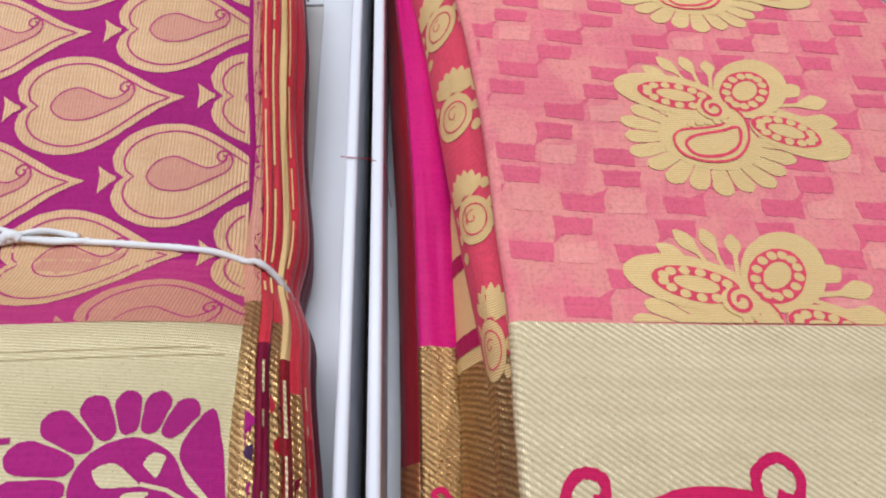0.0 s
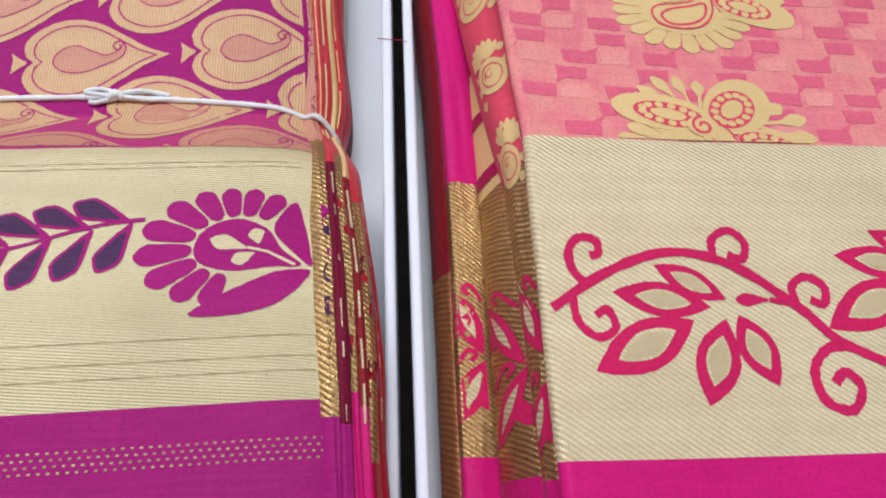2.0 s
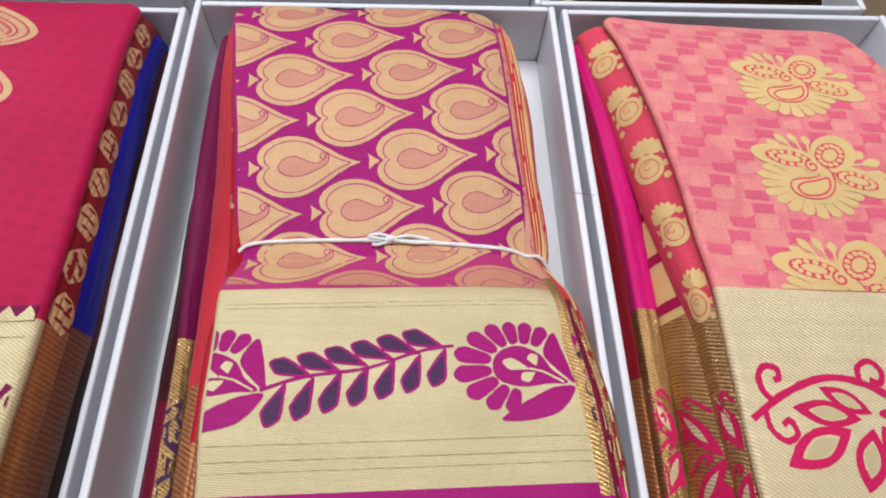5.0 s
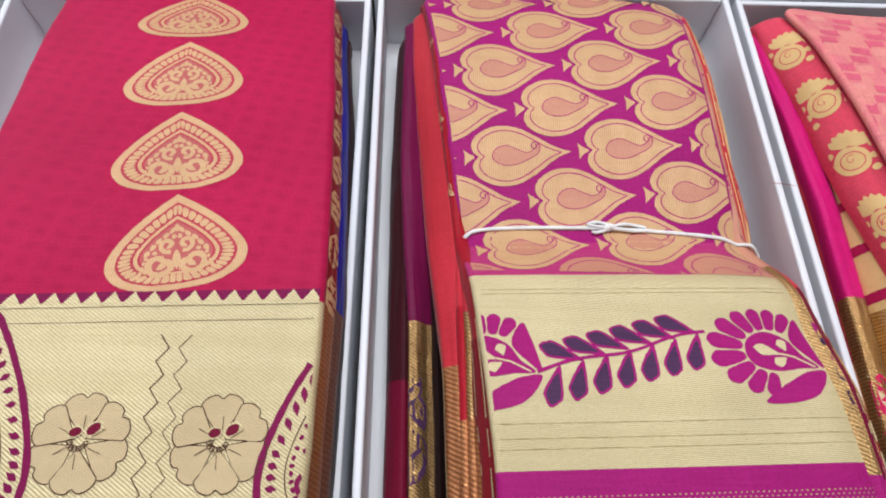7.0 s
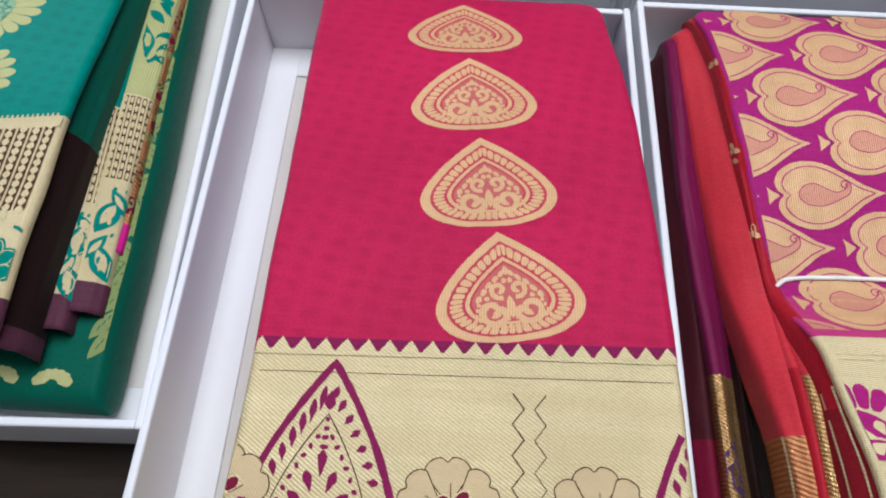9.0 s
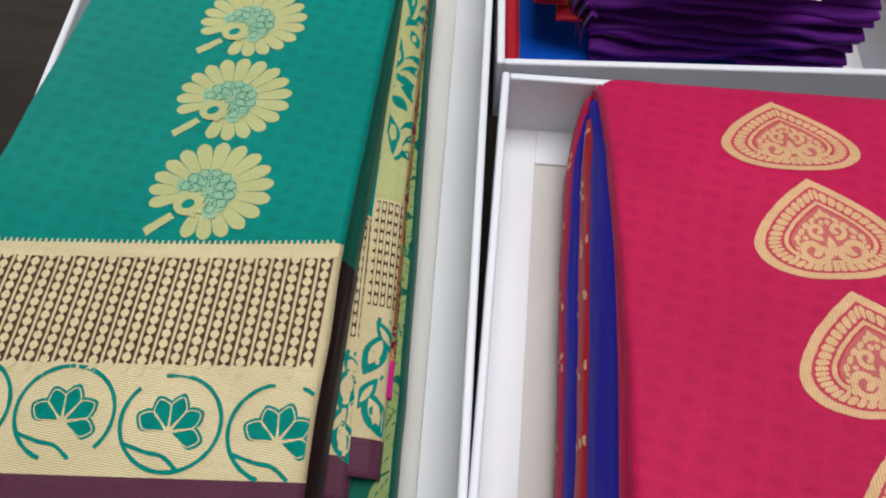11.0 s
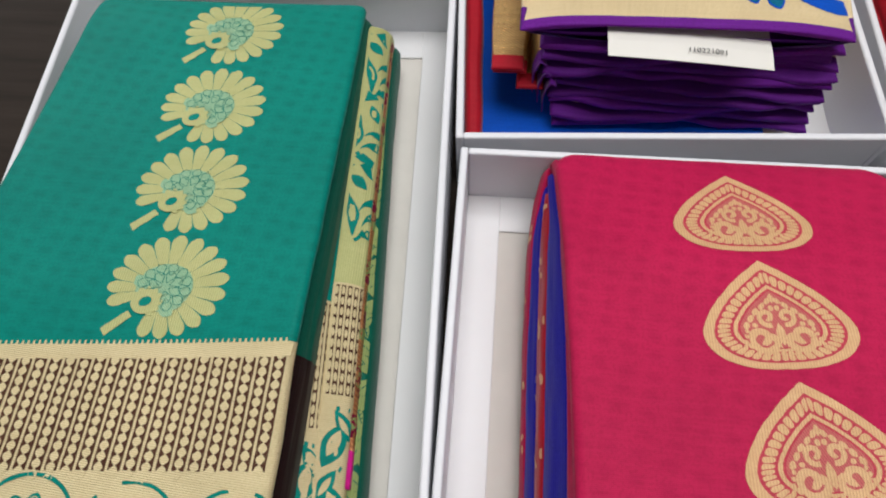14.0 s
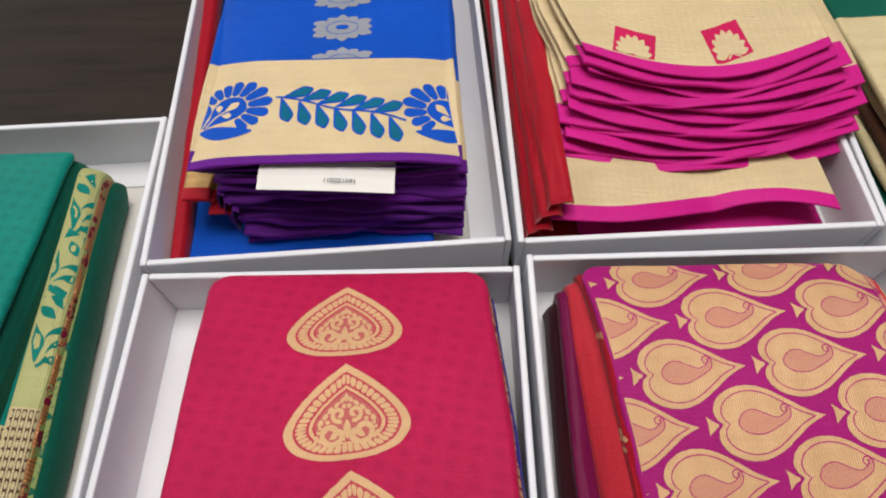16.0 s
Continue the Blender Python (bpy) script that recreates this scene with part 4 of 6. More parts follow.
def mover(x, y, turn=0.0, k=1.0, mirror=1):
    c, s = math.cos(radians(turn)), math.sin(radians(turn))
    return lambda p: (x + k * (mirror * p[0] * c - p[1] * s), y + k * (mirror * p[0] * s + p[1] * c))


class Motif:
    """Shapes woven on a layer's face: fill and line, laid on the surface of a slab."""

    def __init__(self, slab, mats, place, ylim=(-9.0, 9.0), inset=0.004, ragged=0.00012):
        self.slab, self.mats, self.place, self.ylim, self.inset, self.ragged = slab, mats, place, ylim, inset, ragged
        self.v, self.f, self.i = [], [], []

    def on(self, p, lift):
        x, y = p
        y = min(self.ylim[1], max(self.ylim[0], y))
        a, b = self.slab.edge(y)
        x = min(b - self.inset, max(a + self.inset, x))
        if isinstance(self.slab, Drape):
            return self.slab.lay(x, y, lift * 0.55)
        z = self.slab.top(x, y) + lift * 0.55
        if isinstance(self.slab, Curved):
            u = min(1.0, max(0.0, (x - a) / (b - a)))
            k = min(1.0, max(0.0, 1 - (y - self.slab.front) / 0.10))
            dy, dz = self.slab.bow(u)
            return (x, y - dy * k, z + dz * k * k)
        return (x, y, z)

    def inside(self, p):
        y = p[1]
        a, b = self.slab.edge(min(self.ylim[1], max(self.ylim[0], y)))
        return self.ylim[0] < y < self.ylim[1] and a + self.inset < p[0] < b - self.inset

    def fill(self, poly, slot=0, lift=0.0004, step=0.0016):
        pts = [self.place(p) for p in poly]
        dense = []
        for k, p in enumerate(pts):
            q = pts[(k + 1) % len(pts)]
            m = max(1, int(math.hypot(q[0] - p[0], q[1] - p[1]) / step))
            for j in range(m):
                r = self.ragged * (random.random() - 0.5) * 2
                dense.append((p[0] + (q[0] - p[0]) * j / m + r, p[1] + (q[1] - p[1]) * j / m - r))
        if not any(self.inside(p) for p in dense):
            return self
        if isinstance(self.slab, Drape):
            dense = [(min(self.slab.edge(p[1])[1] - self.inset, max(self.inset, p[0])), min(self.ylim[1], max(self.ylim[0], p[1]))) for p in dense]
        elif not isinstance(self.slab, Curved):
            dense = [self.on(p, 0)[:2] for p in dense]
        xs, ys = [p[0] for p in dense], [p[1] for p in dense]
        extra, g = [], 0.005
        if max(xs) - min(xs) > 0.008 and max(ys) - min(ys) > 0.008:
            for ix in range(int((max(xs) - min(xs)) / g)):
                for iy in range(int((max(ys) - min(ys)) / g)):
                    x, y = min(xs) + (ix + 0.5) * g, min(ys) + (iy + 0.5) * g
                    odd = False
                    for k, p in enumerate(dense):
                        q = dense[k - 1]
                        if (p[1] > y) != (q[1] > y) and x < (q[0] - p[0]) * (y - p[1]) / (q[1] - p[1]) + p[0]:
                            odd = not odd
                    if odd:
                        extra.append((x, y))
        n = len(dense)
        vs, _, fs, *_ = delaunay_2d_cdt([Vector(p) for p in dense + extra], [(k, (k + 1) % n) for k in range(n)], [], 1, 1e-6)
        o = len(self.v)
        self.v += [self.on((p.x, p.y), lift) for p in vs]
        self.f += [tuple(o + k for k in fc) for fc in fs]
        self.i += [slot] * len(fs)
        return self

    def line(self, pts, width, slot=1, lift=0.0006, closed=False, taper=False):
        pts = [self.place(p) for p in pts]
        n = len(pts)
        prev = None
        for k in range(n + 1 if closed else n):
            p, a, b = pts[k % n], pts[(k - 1) % n if closed or k else 0], pts[(k + 1) % n if closed or k < n - 1 else n - 1]
            d = math.hypot(b[0] - a[0], b[1] - a[1]) or 1e-9
            w = width / 2 * (1 - 0.75 * k / n if taper else 1) * (1 + 0.15 * random.uniform(-1, 1))
            nx, ny = -(b[1] - a[1]) / d * w, (b[0] - a[0]) / d * w
            now = None
            if self.inside(p):
                o = len(self.v)
                self.v += [self.on((p[0] + nx, p[1] + ny), lift), self.on((p[0] - nx, p[1] - ny), lift)]
                now = o
                if prev is not None:
                    self.f.append((prev, prev + 1, o + 1, o))
                    self.i.append(slot)
            prev = now
        return self

    def done(self, name, parent, label=""):
        if self.f:
            return part(name, self.v, self.f, self.mats, parent, self.i, True, label)


# hearts with a paisley on the purple saree
HALF = [(0, 0), (-0.15, 0.10), (-0.30, 0.26), (-0.45, 0.41), (-0.60, 0.49), (-0.76, 0.48), (-0.90, 0.37), (-0.965, 0.21), (-0.95, 0.07)]


def heart_poly(L, W):
    side = smooth_loop([(x * L, y * W) for x, y in HALF], 5, False)
    return side + [(-0.90 * L, 0.0)] + [(x, -y) for x, y in side[:0:-1]]


def heart(at, turn, mats):
    L, W = 0.0625, 0.0405
    m = Motif(PURPLE_TOP, mats, mover(*at, turn), (-0.2235, -0.006), 0.0025)
    body = heart_poly(L, W)
    m.fill(body, 0)
    m.fill([(-0.945 * L, 0.015 * W), (-0.985 * L, 0.05 * W), (-1.045 * L, 0.13 * W), (-1.035 * L, 0.04 * W), (-1.045 * L, -0.13 * W), (-0.985 * L, -0.05 * W), (-0.945 * L, -0.015 * W)], 0)
    ring = grown(body, 0.84, (-0.56 * L, 0))
    m.line(ring, 0.0007, 2, closed=True)
    blob = smooth_loop([(-0.80 * L, -0.02 * W), (-0.74 * L, 0.14 * W), (-0.62 * L, 0.19 * W), (-0.50 * L, 0.10 * W), (-0.40 * L, 0.035 * W), (-0.31 * L, 0.09 * W), (-0.27 * L, 0.19 * W), (-0.245 * L, 0.12 * W),
                        (-0.28 * L, 0.0), (-0.40 * L, -0.10 * W), (-0.56 * L, -0.19 * W), (-0.72 * L, -0.16 * W)], 5)
    blob = grown(blob, 0.86, (-0.60 * L, 0))
    m.fill(blob, 1, 0.00055)
    m.line(blob, 0.00055, 2, 0.0007, closed=True)
    m.line(spiral(-0.345 * L, 0.130 * W, 0.0031, 1.3, -20, 1), 0.0007, 2, 0.0008)
    m.done("heart_motif", PURPLE)


for j in range(-3, 9):
    for i in range(-6, 5):
        x, y = 0.373 + 0.0697 * i + 0.0380 * j, -0.076 + 0.0060 * i - 0.0277 * j
        if 0.275 < x < 0.56 and -0.250 < y < 0.012:
            below = y < -0.201
            heart((x, y), 4.9, ["rose_gold" if below else "gold_motif", "rose_gold", "purple_pink"])


# fan flowers and leaf branches of the woven borders
def fan_flower(slab, parent, place, ylim, body, ground, inset=0.002):
    """Foot at 0, 0; the flower opens towards minus x, 0.055 long."""
    m = Motif(slab, [body, ground], place, ylim, inset)
    cx, cy = -0.0235, 0.0085
    for k in range(10):
        a = 60 + 21.5 * k
        m.fill(sector(cx, cy, a, 9.6, 0.0125 + 0.0030 * math.cos(radians(a)) ** 2, 0.0232 + 0.0085 * math.cos(radians(a)) ** 2 * (1 if math.cos(radians(a)) < 0 else 0.3), 0.97), 0)
    m.fill(smooth_loop([(-0.0068, 0.0265), (-0.0035, 0.0180), (-0.0010, 0.0080), (0.0, 0.001), (-0.0065, 0.0065), (-0.0125, 0.0135), (-0.0118, 0.0200)], 5), 0)
    m.fill(smooth_loop([(-0.0345, -0.0168), (-0.0210, -0.0165), (-0.0080, -0.0120), (0.0, -0.001), (-0.0090, -0.0012), (-0.0185, -0.0055), (-0.0290, -0.0118)], 5), 0)
    m.fill(smooth_loop([(-0.0370, 0.007), (-0.0345, 0.0150), (-0.0250, 0.0190), (-0.0150, 0.0150), (-0.0095, 0.0070), (-0.0030, 0.0012), (-0.0120, 0.0002), (-0.0240, -0.0015), (-0.0340, 0.0012)], 5), 0)
    for p in (petal(-0.0205, 0.0072, -0.0325, 0.0108, 0.0058), petal(-0.0170, 0.0090, -0.0190, 0.0150, 0.0052), petal(-0.0180, 0.0055, -0.0245, 0.0018, 0.0050)):
        m.fill(p, 1, 0.0006)
    m.line([(-0.0205, 0.0075), (-0.0140, 0.0060), (-0.0050, 0.0012)], 0.0010, 1, 0.0006)
    m.done("flower_motif", parent)


def leaf_branch(slab, parent, place, ylim, stem_mat, leaf_mat, n=7, length=0.086, inset=0.002):
    """From 0, 0 (fine tip) along minus x."""
    m = Motif(slab, [stem_mat, leaf_mat], place, ylim, inset)
    stem = [(-length * k / 20, 0.0012 * math.sin(k * 0.5)) for k in range(21)]
    m.line(stem, 0.0016, 0)
    for k in range(n):
        s = -0.004 - (length - 0.010) * k / (n - 0.6)
        for sgn, tx, ty in ((1, -0.0155, 0.0105), (-1, -0.0095, -0.0150)):
            if sgn < 0 or k < n - 1:
                m.fill(petal(s, 0.0, s + tx * 1.12, ty * 1.15, 0.0088, 0.68), 0)
                m.fill(petal(s + tx * 0.22, ty * 0.22, s + tx * 1.05, ty * 1.08, 0.0066, 0.66), 1, 0.0006)
    m.done("leaf_branch_motif", parent)


PUB = (-0.3225, -0.2290)
for dx, dy in ((0.0, 0.0), (-0.140, -0.006)):
    fan_flower(PURPLE_TOP, PURPLE, mover(0.4866 + dx, -0.2775 + dy, 0, 1.03), PUB, "purple", "gold_fine")
leaf_branch(PURPLE_TOP, PURPLE, mover(0.4305, -0.2585, 15.0, 1.04), PUB, "purple", "violet_dark")
leaf_branch(PURPLE_TOP, PURPLE, mover(0.5745, -0.2525, 15.0, 1.04), PUB, "purple", "violet_dark")

BLB = (0.0665, 0.1495)
fan_flower(BLUE_TOP, BLUE, mover(0.033, 0.089, 22, 1.0, -1), BLB, "blue", "gold_plain")
fan_flower(BLUE_TOP, BLUE, mover(0.2205, 0.083, -26, 0.98, 1), BLB, "blue", "gold_plain")
leaf_branch(BLUE_TOP, BLUE, mover(0.0845, 0.1150, -13.5, 1.10, -1), BLB, "blue", "teal_thread")
for k in range(7):
    m = Motif(BLUE_TOP, ["grey_thread", "blue"], mover(0.1285 - 0.003 * k, 0.1478 + 0.0375 * k, 4), (0.1515, 0.41))
    for q in range(12):
        a = q * TAU / 12
        m.fill(petal(0.004 * math.cos(a), 0.003 * math.sin(a), 0.0255 * math.cos(a) * (1 if q % 2 else 0.88), 0.0155 * math.sin(a) * (1 if q % 2 else 0.9), 0.0085, 0.6), 0, 0.0004 + 0.00002 * q)
    m.fill(ellipse(0, 0, 0.016, 0.010), 0, 0.0007)
    m.fill(ellipse(0, 0.0005, 0.005, 0.0028), 1, 0.0009)
    m.line(ellipse(0, 0, 0.012, 0.0075), 0.0006, 1, 0.0009, closed=True)
    m.done("flower_motif", BLUE)

# drops of the pink saree
DROP = [(0, 0), (0.17, -0.16), (0.34, -0.36), (0.465, -0.58), (0.485, -0.74), (0.40, -0.89), (0.22, -0.98), (0, -1.0)]


def drop_poly(W, H):
    side = smooth_loop([(x * W, y * H) for x, y in DROP], 6, False)
    return side + [(-x, y) for x, y in side[-2:0:-1]]


def drop(at, turn, H, ylim=(-0.2485, -0.012)):
    W = 0.0690
    m = Motif(PINK_TOP, ["gold_motif", "pink_line", "drop_field"], mover(*at, turn), ylim)
    body, mid = drop_poly(W, H), (0, -0.62 * H)
    m.fill(body, 0)
    m.fill(grown(body, 0.855, mid), 1, 0.00055)
    n = len(body)
    outer, inner = grown(body, 0.825, mid), grown(body, 0.635, mid)
    for k in range(0, n - 1, 2):
        p, q, u, w = outer[k], outer[(k + 2) % n], inner[(k + 2) % n], inner[k]
        c = ((p[0] + q[0] + u[0] + w[0]) / 4, (p[1] + q[1] + u[1] + w[1]) / 4)
        m.fill(smooth_loop(grown([p, q, u, w], 0.74, c), 3), 0, 0.0007, 0.002)
    m.fill(grown(body, 0.605, mid), 0, 0.0007)
    m.fill(grown(body, 0.545, mid), 1, 0.00082)
    m.fill(grown(body, 0.510, mid), 2, 0.00092)
    for s in (-1, 1):
        c = (0.125 * W, -0.735 * H)
        m.line([(s * a, b) for a, b in spiral(c[0], c[1], 0.0066, 1.25, 190, 1)], 0.0031, 0, 0.0010)
        m.line([(s * a, b) for a, b in spiral(0.062 * W, -0.545 * H, 0.0042, 1.1, 250, 1)], 0.0023, 0, 0.0010)
        for cx, cy, a, b, tn in ((0.030, -0.40, 0.0020, 0.0012, 50), (0.075, -0.445, 0.0020, 0.0012, 50), (0.125, -0.495, 0.0021, 0.0012, 48), (0.165, -0.555, 0.0021, 0.0013, 55), (0.205, -0.615, 0.0020, 0.0013, 60), (0.150, -0.615, 0.0013, 0.0011, 0), (0.020, -0.465, 0.0012, 0.0014, 0)):
            m.fill(ellipse(s * cx * W, cy * H, a, b, -s * tn, 10), 0, 0.0010, 0.002)
        for k in range(5):
            m.fill(ellipse(s * (0.022 + 0.046 * k) * W, (-0.872 + 0.010 * k * k / 2) * H, 0.0015, 0.0015, s * 20, 9), 0, 0.0010, 0.002)
            m.fill(ellipse(s * (0.245 - 0.012 * k) * W, (-0.80 + 0.045 * k) * H, 0.0010, 0.0010, 0, 8), 0, 0.0010, 0.002)
        m.fill(petal(s * 0.02 * W, -0.82 * H, s * 0.065 * W, -0.69 * H, 0.0034), 0, 0.0010, 0.002)
    m.fill(almond(0, -0.80 * H, 0, -0.60 * H, 0.0040), 0, 0.0010, 0.002)
    m.fill(almond(0, -0.42 * H, 0, -0.33 * H, 0.0026), 0, 0.0010, 0.002)
    m.done("drop_motif", PINK)


for at, turn, H in (((0.141, -0.0215), 3.5, 0.0495), ((0.146, -0.0760), 6.5, 0.0540), ((0.154, -0.1350), 8.6, 0.0542), ((0.164, -0.1915), 10.5, 0.0552)):
    drop(at, turn, H)

# the pink saree's border: saw teeth, leaf, zigzag and outlined flowers
PKB = (-0.400, -0.2360)
still = mover(0, 0)
m = Motif(PINK_TOP, ["plum_thread", "gold"], still, PKB, 0.002)


def hem(x):
    return -0.2535 + 0.035 * (x - 0.149)


m.fill([(0.04, hem(0.04) + 0.0060), (0.26, hem(0.26) + 0.0060), (0.26, hem(0.26) - 0.0004), (0.04, hem(0.04) - 0.0004)], 0, 0.0008, 0.004)
m.fill([(0.04, hem(0.04) + 0.0006), (0.26, hem(0.26) + 0.0006), (0.26, hem(0.26) - 0.0015), (0.04, hem(0.04) - 0.0015)], 1, 0.0012, 0.004)
for k in range(22):
    x = 0.0545 + 0.0092 * k
    m.fill([(x - 0.0045, hem(x)), (x, hem(x) + 0.0060), (x + 0.0045, hem(x))], 1, 0.0013)
m.done("saw_tooth_edge", PINK)
m = Motif(PINK_TOP, ["brown_thread"], still, PKB, 0.002)
for y in (-0.2660, -0.2565):
    m.line([(0.045 + 0.005 * k, y + 0.000165 * k) for k in range(41)], 0.00028, 0, 0.0004)
m.done("woven_line", PINK)
m = Motif(PURPLE_TOP, ["gold_dull"], still, (-0.3225, -0.2265), 0.002)
for y in (-0.2350, -0.2375, -0.3040, -0.3105, -0.3150):
    m.line([(0.31 + 0.005 * k, y + 0.00018 * (k - 18)) for k in range(40)], 0.00035, 0, 0.0003)
m.done("woven_line", PURPLE)


# dotted gold band woven into the purple hem
m = Motif(PURPLE_TOP, ["gold_dull"], still, (-0.350, -0.326), 0.002)
for j in range(4):
    for k in range(72):
        x = 0.318 + 0.0025 * k + 0.00125 * (j % 2)
        y = -0.3345 - 0.0018 * j + 0.036 * (x - 0.41)
        m.line([(x - 0.0004, y), (x + 0.0005, y)], 0.0006, 0, 0.0004)
m.done("dotted_band", PURPLE)


def border_leaf(x, y):
    m = Motif(PINK_TOP, ["plum_thread", "gold", "brown_thread"], mover(x, y, 0), PKB, 0.002)
    body, mid = drop_poly(0.066, 0.105), (0, -0.064)
    m.line(body, 0.0030, 0, closed=True)
    n = len(body)
    for k in range(2, n, 2):
        p, q = grown(body, 0.90, mid)[k], grown(body, 0.76, mid)[k - 1]
        m.fill(petal(q[0], q[1], p[0], p[1], 0.0030, 0.5), 0, 0.0004, 0.002)
    m.line(grown(body, 0.66, mid), 0.0005, 2, closed=True)
    for k in range(3, n - 2, 2):
        p = grown(body, 0.58, mid)[k]
        m.fill(ellipse(p[0], p[1], 0.0013, 0.0009, 40 * k, 9), 0, 0.0004, 0.002)
    for k in range(5):
        m.fill(ellipse(0.0, -0.024 - 0.0036 * k, 0.0009 + 0.0003 * k, 0.0010, 0, 9), 0, 0.0004, 0.002)
    m.fill(petal(0, -0.012, 0, -0.020, 0.0045), 0)
    for k, (px, py, qx, qy) in enumerate(((0, -0.046, 0, -0.036), (0.003, -0.052, 0.006, -0.044), (0.004, -0.058, 0.012, -0.052), (0.004, -0.063, 0.015, -0.061))):
        for s in (-1, 1):
            m.fill(petal(s * px, py, s * qx, qy, 0.0036), 0)
    for yy in (0.058, 0.066, 0.074):
        m.fill(petal(0, -yy - 0.005, 0, -yy, 0.0036), 0)
    for s in (-1, 1):
        m.line([(s * a, b) for a, b in spiral(0.0115, -0.074, 0.0072, 1.4, 120, 1)], 0.0022, 0)
        m.fill(petal(s * 0.005, -0.082, s * 0.014, -0.088, 0.004), 0)
    m.done("leaf_motif", PINK)


def line_flower(x, y, r=0.0215):
    m = Motif(PINK_TOP, ["pink_gold", "brown_thread", "maroon", "gold"], mover(x, y, 4), PKB, 0.002)
    for k in range(6):
        a = radians((90, 210, 330, 150, 30, 270)[k])
        pts = []
        for q in range(33):
            w = radians(-32 + 2 * q)
            rr = r * (1.0 - 0.10 * math.exp(-((q - 16) / 2.2) ** 2) - 0.16 * abs((q - 16) / 16) ** 4)
            pts.append((rr * math.cos(a + w), rr * math.sin(a + w)))
        lobes = [(0.12 * r * math.cos(a), 0.12 * r * math.sin(a))] + pts
        m.fill(lobes, 0, 0.0003 + 0.00012 * k)
        m.line(lobes, 0.0005, 1, 0.0004 + 0.00012 * k, closed=True)
    for cx, cy, a, b, tn in ((-0.0022, 0.0042, 0.0026, 0.0019, 15), (0.0052, 0.0050, 0.0032, 0.0021, 35)):
        m.fill(ellipse(cx, cy, a * 1.35, b * 1.4, tn, 16), 3, 0.0013)
        m.fill(ellipse(cx, cy, a, b, tn, 14), 2, 0.0016)
    for k in range(7):
        a = radians(175 + 27 * k)
        m.line(ellipse(0.0035 * math.cos(a) - 0.0005, 0.0028 * math.sin(a), 0.0013, 0.0010, 40 * k, 10), 0.0004, 1, 0.0015, closed=True)
    for w in (20, 80, 140, 200, 262, 325):
        a = radians(w)
        m.line([(0.005 * math.cos(a), 0.005 * math.sin(a)), (0.011 * math.cos(a + 0.08), 0.011 * math.sin(a + 0.08))], 0.0003, 1, 0.0014)
    m.done("flower_motif", PINK)


border_leaf(0.0970, -0.2600)
border_leaf(0.2560, -0.2580)
for x in (0.148, 0.2060, 0.058, -0.01):
    line_flower(x, -0.3162, 0.0208)
m = Motif(PINK_TOP, ["brown_thread"], still, PKB, 0.002)
for x0, w in ((0.1745, 0.0007), (0.1835, 0.00045)):
    m.line([(x0 + (0.0024 if k % 2 else -0.0024) * (1 if x0 < 0.18 else -1), -0.2685 - 0.0062 * k) for k in range(21)], w, 0)
m.done("zigzag_line", PINK)


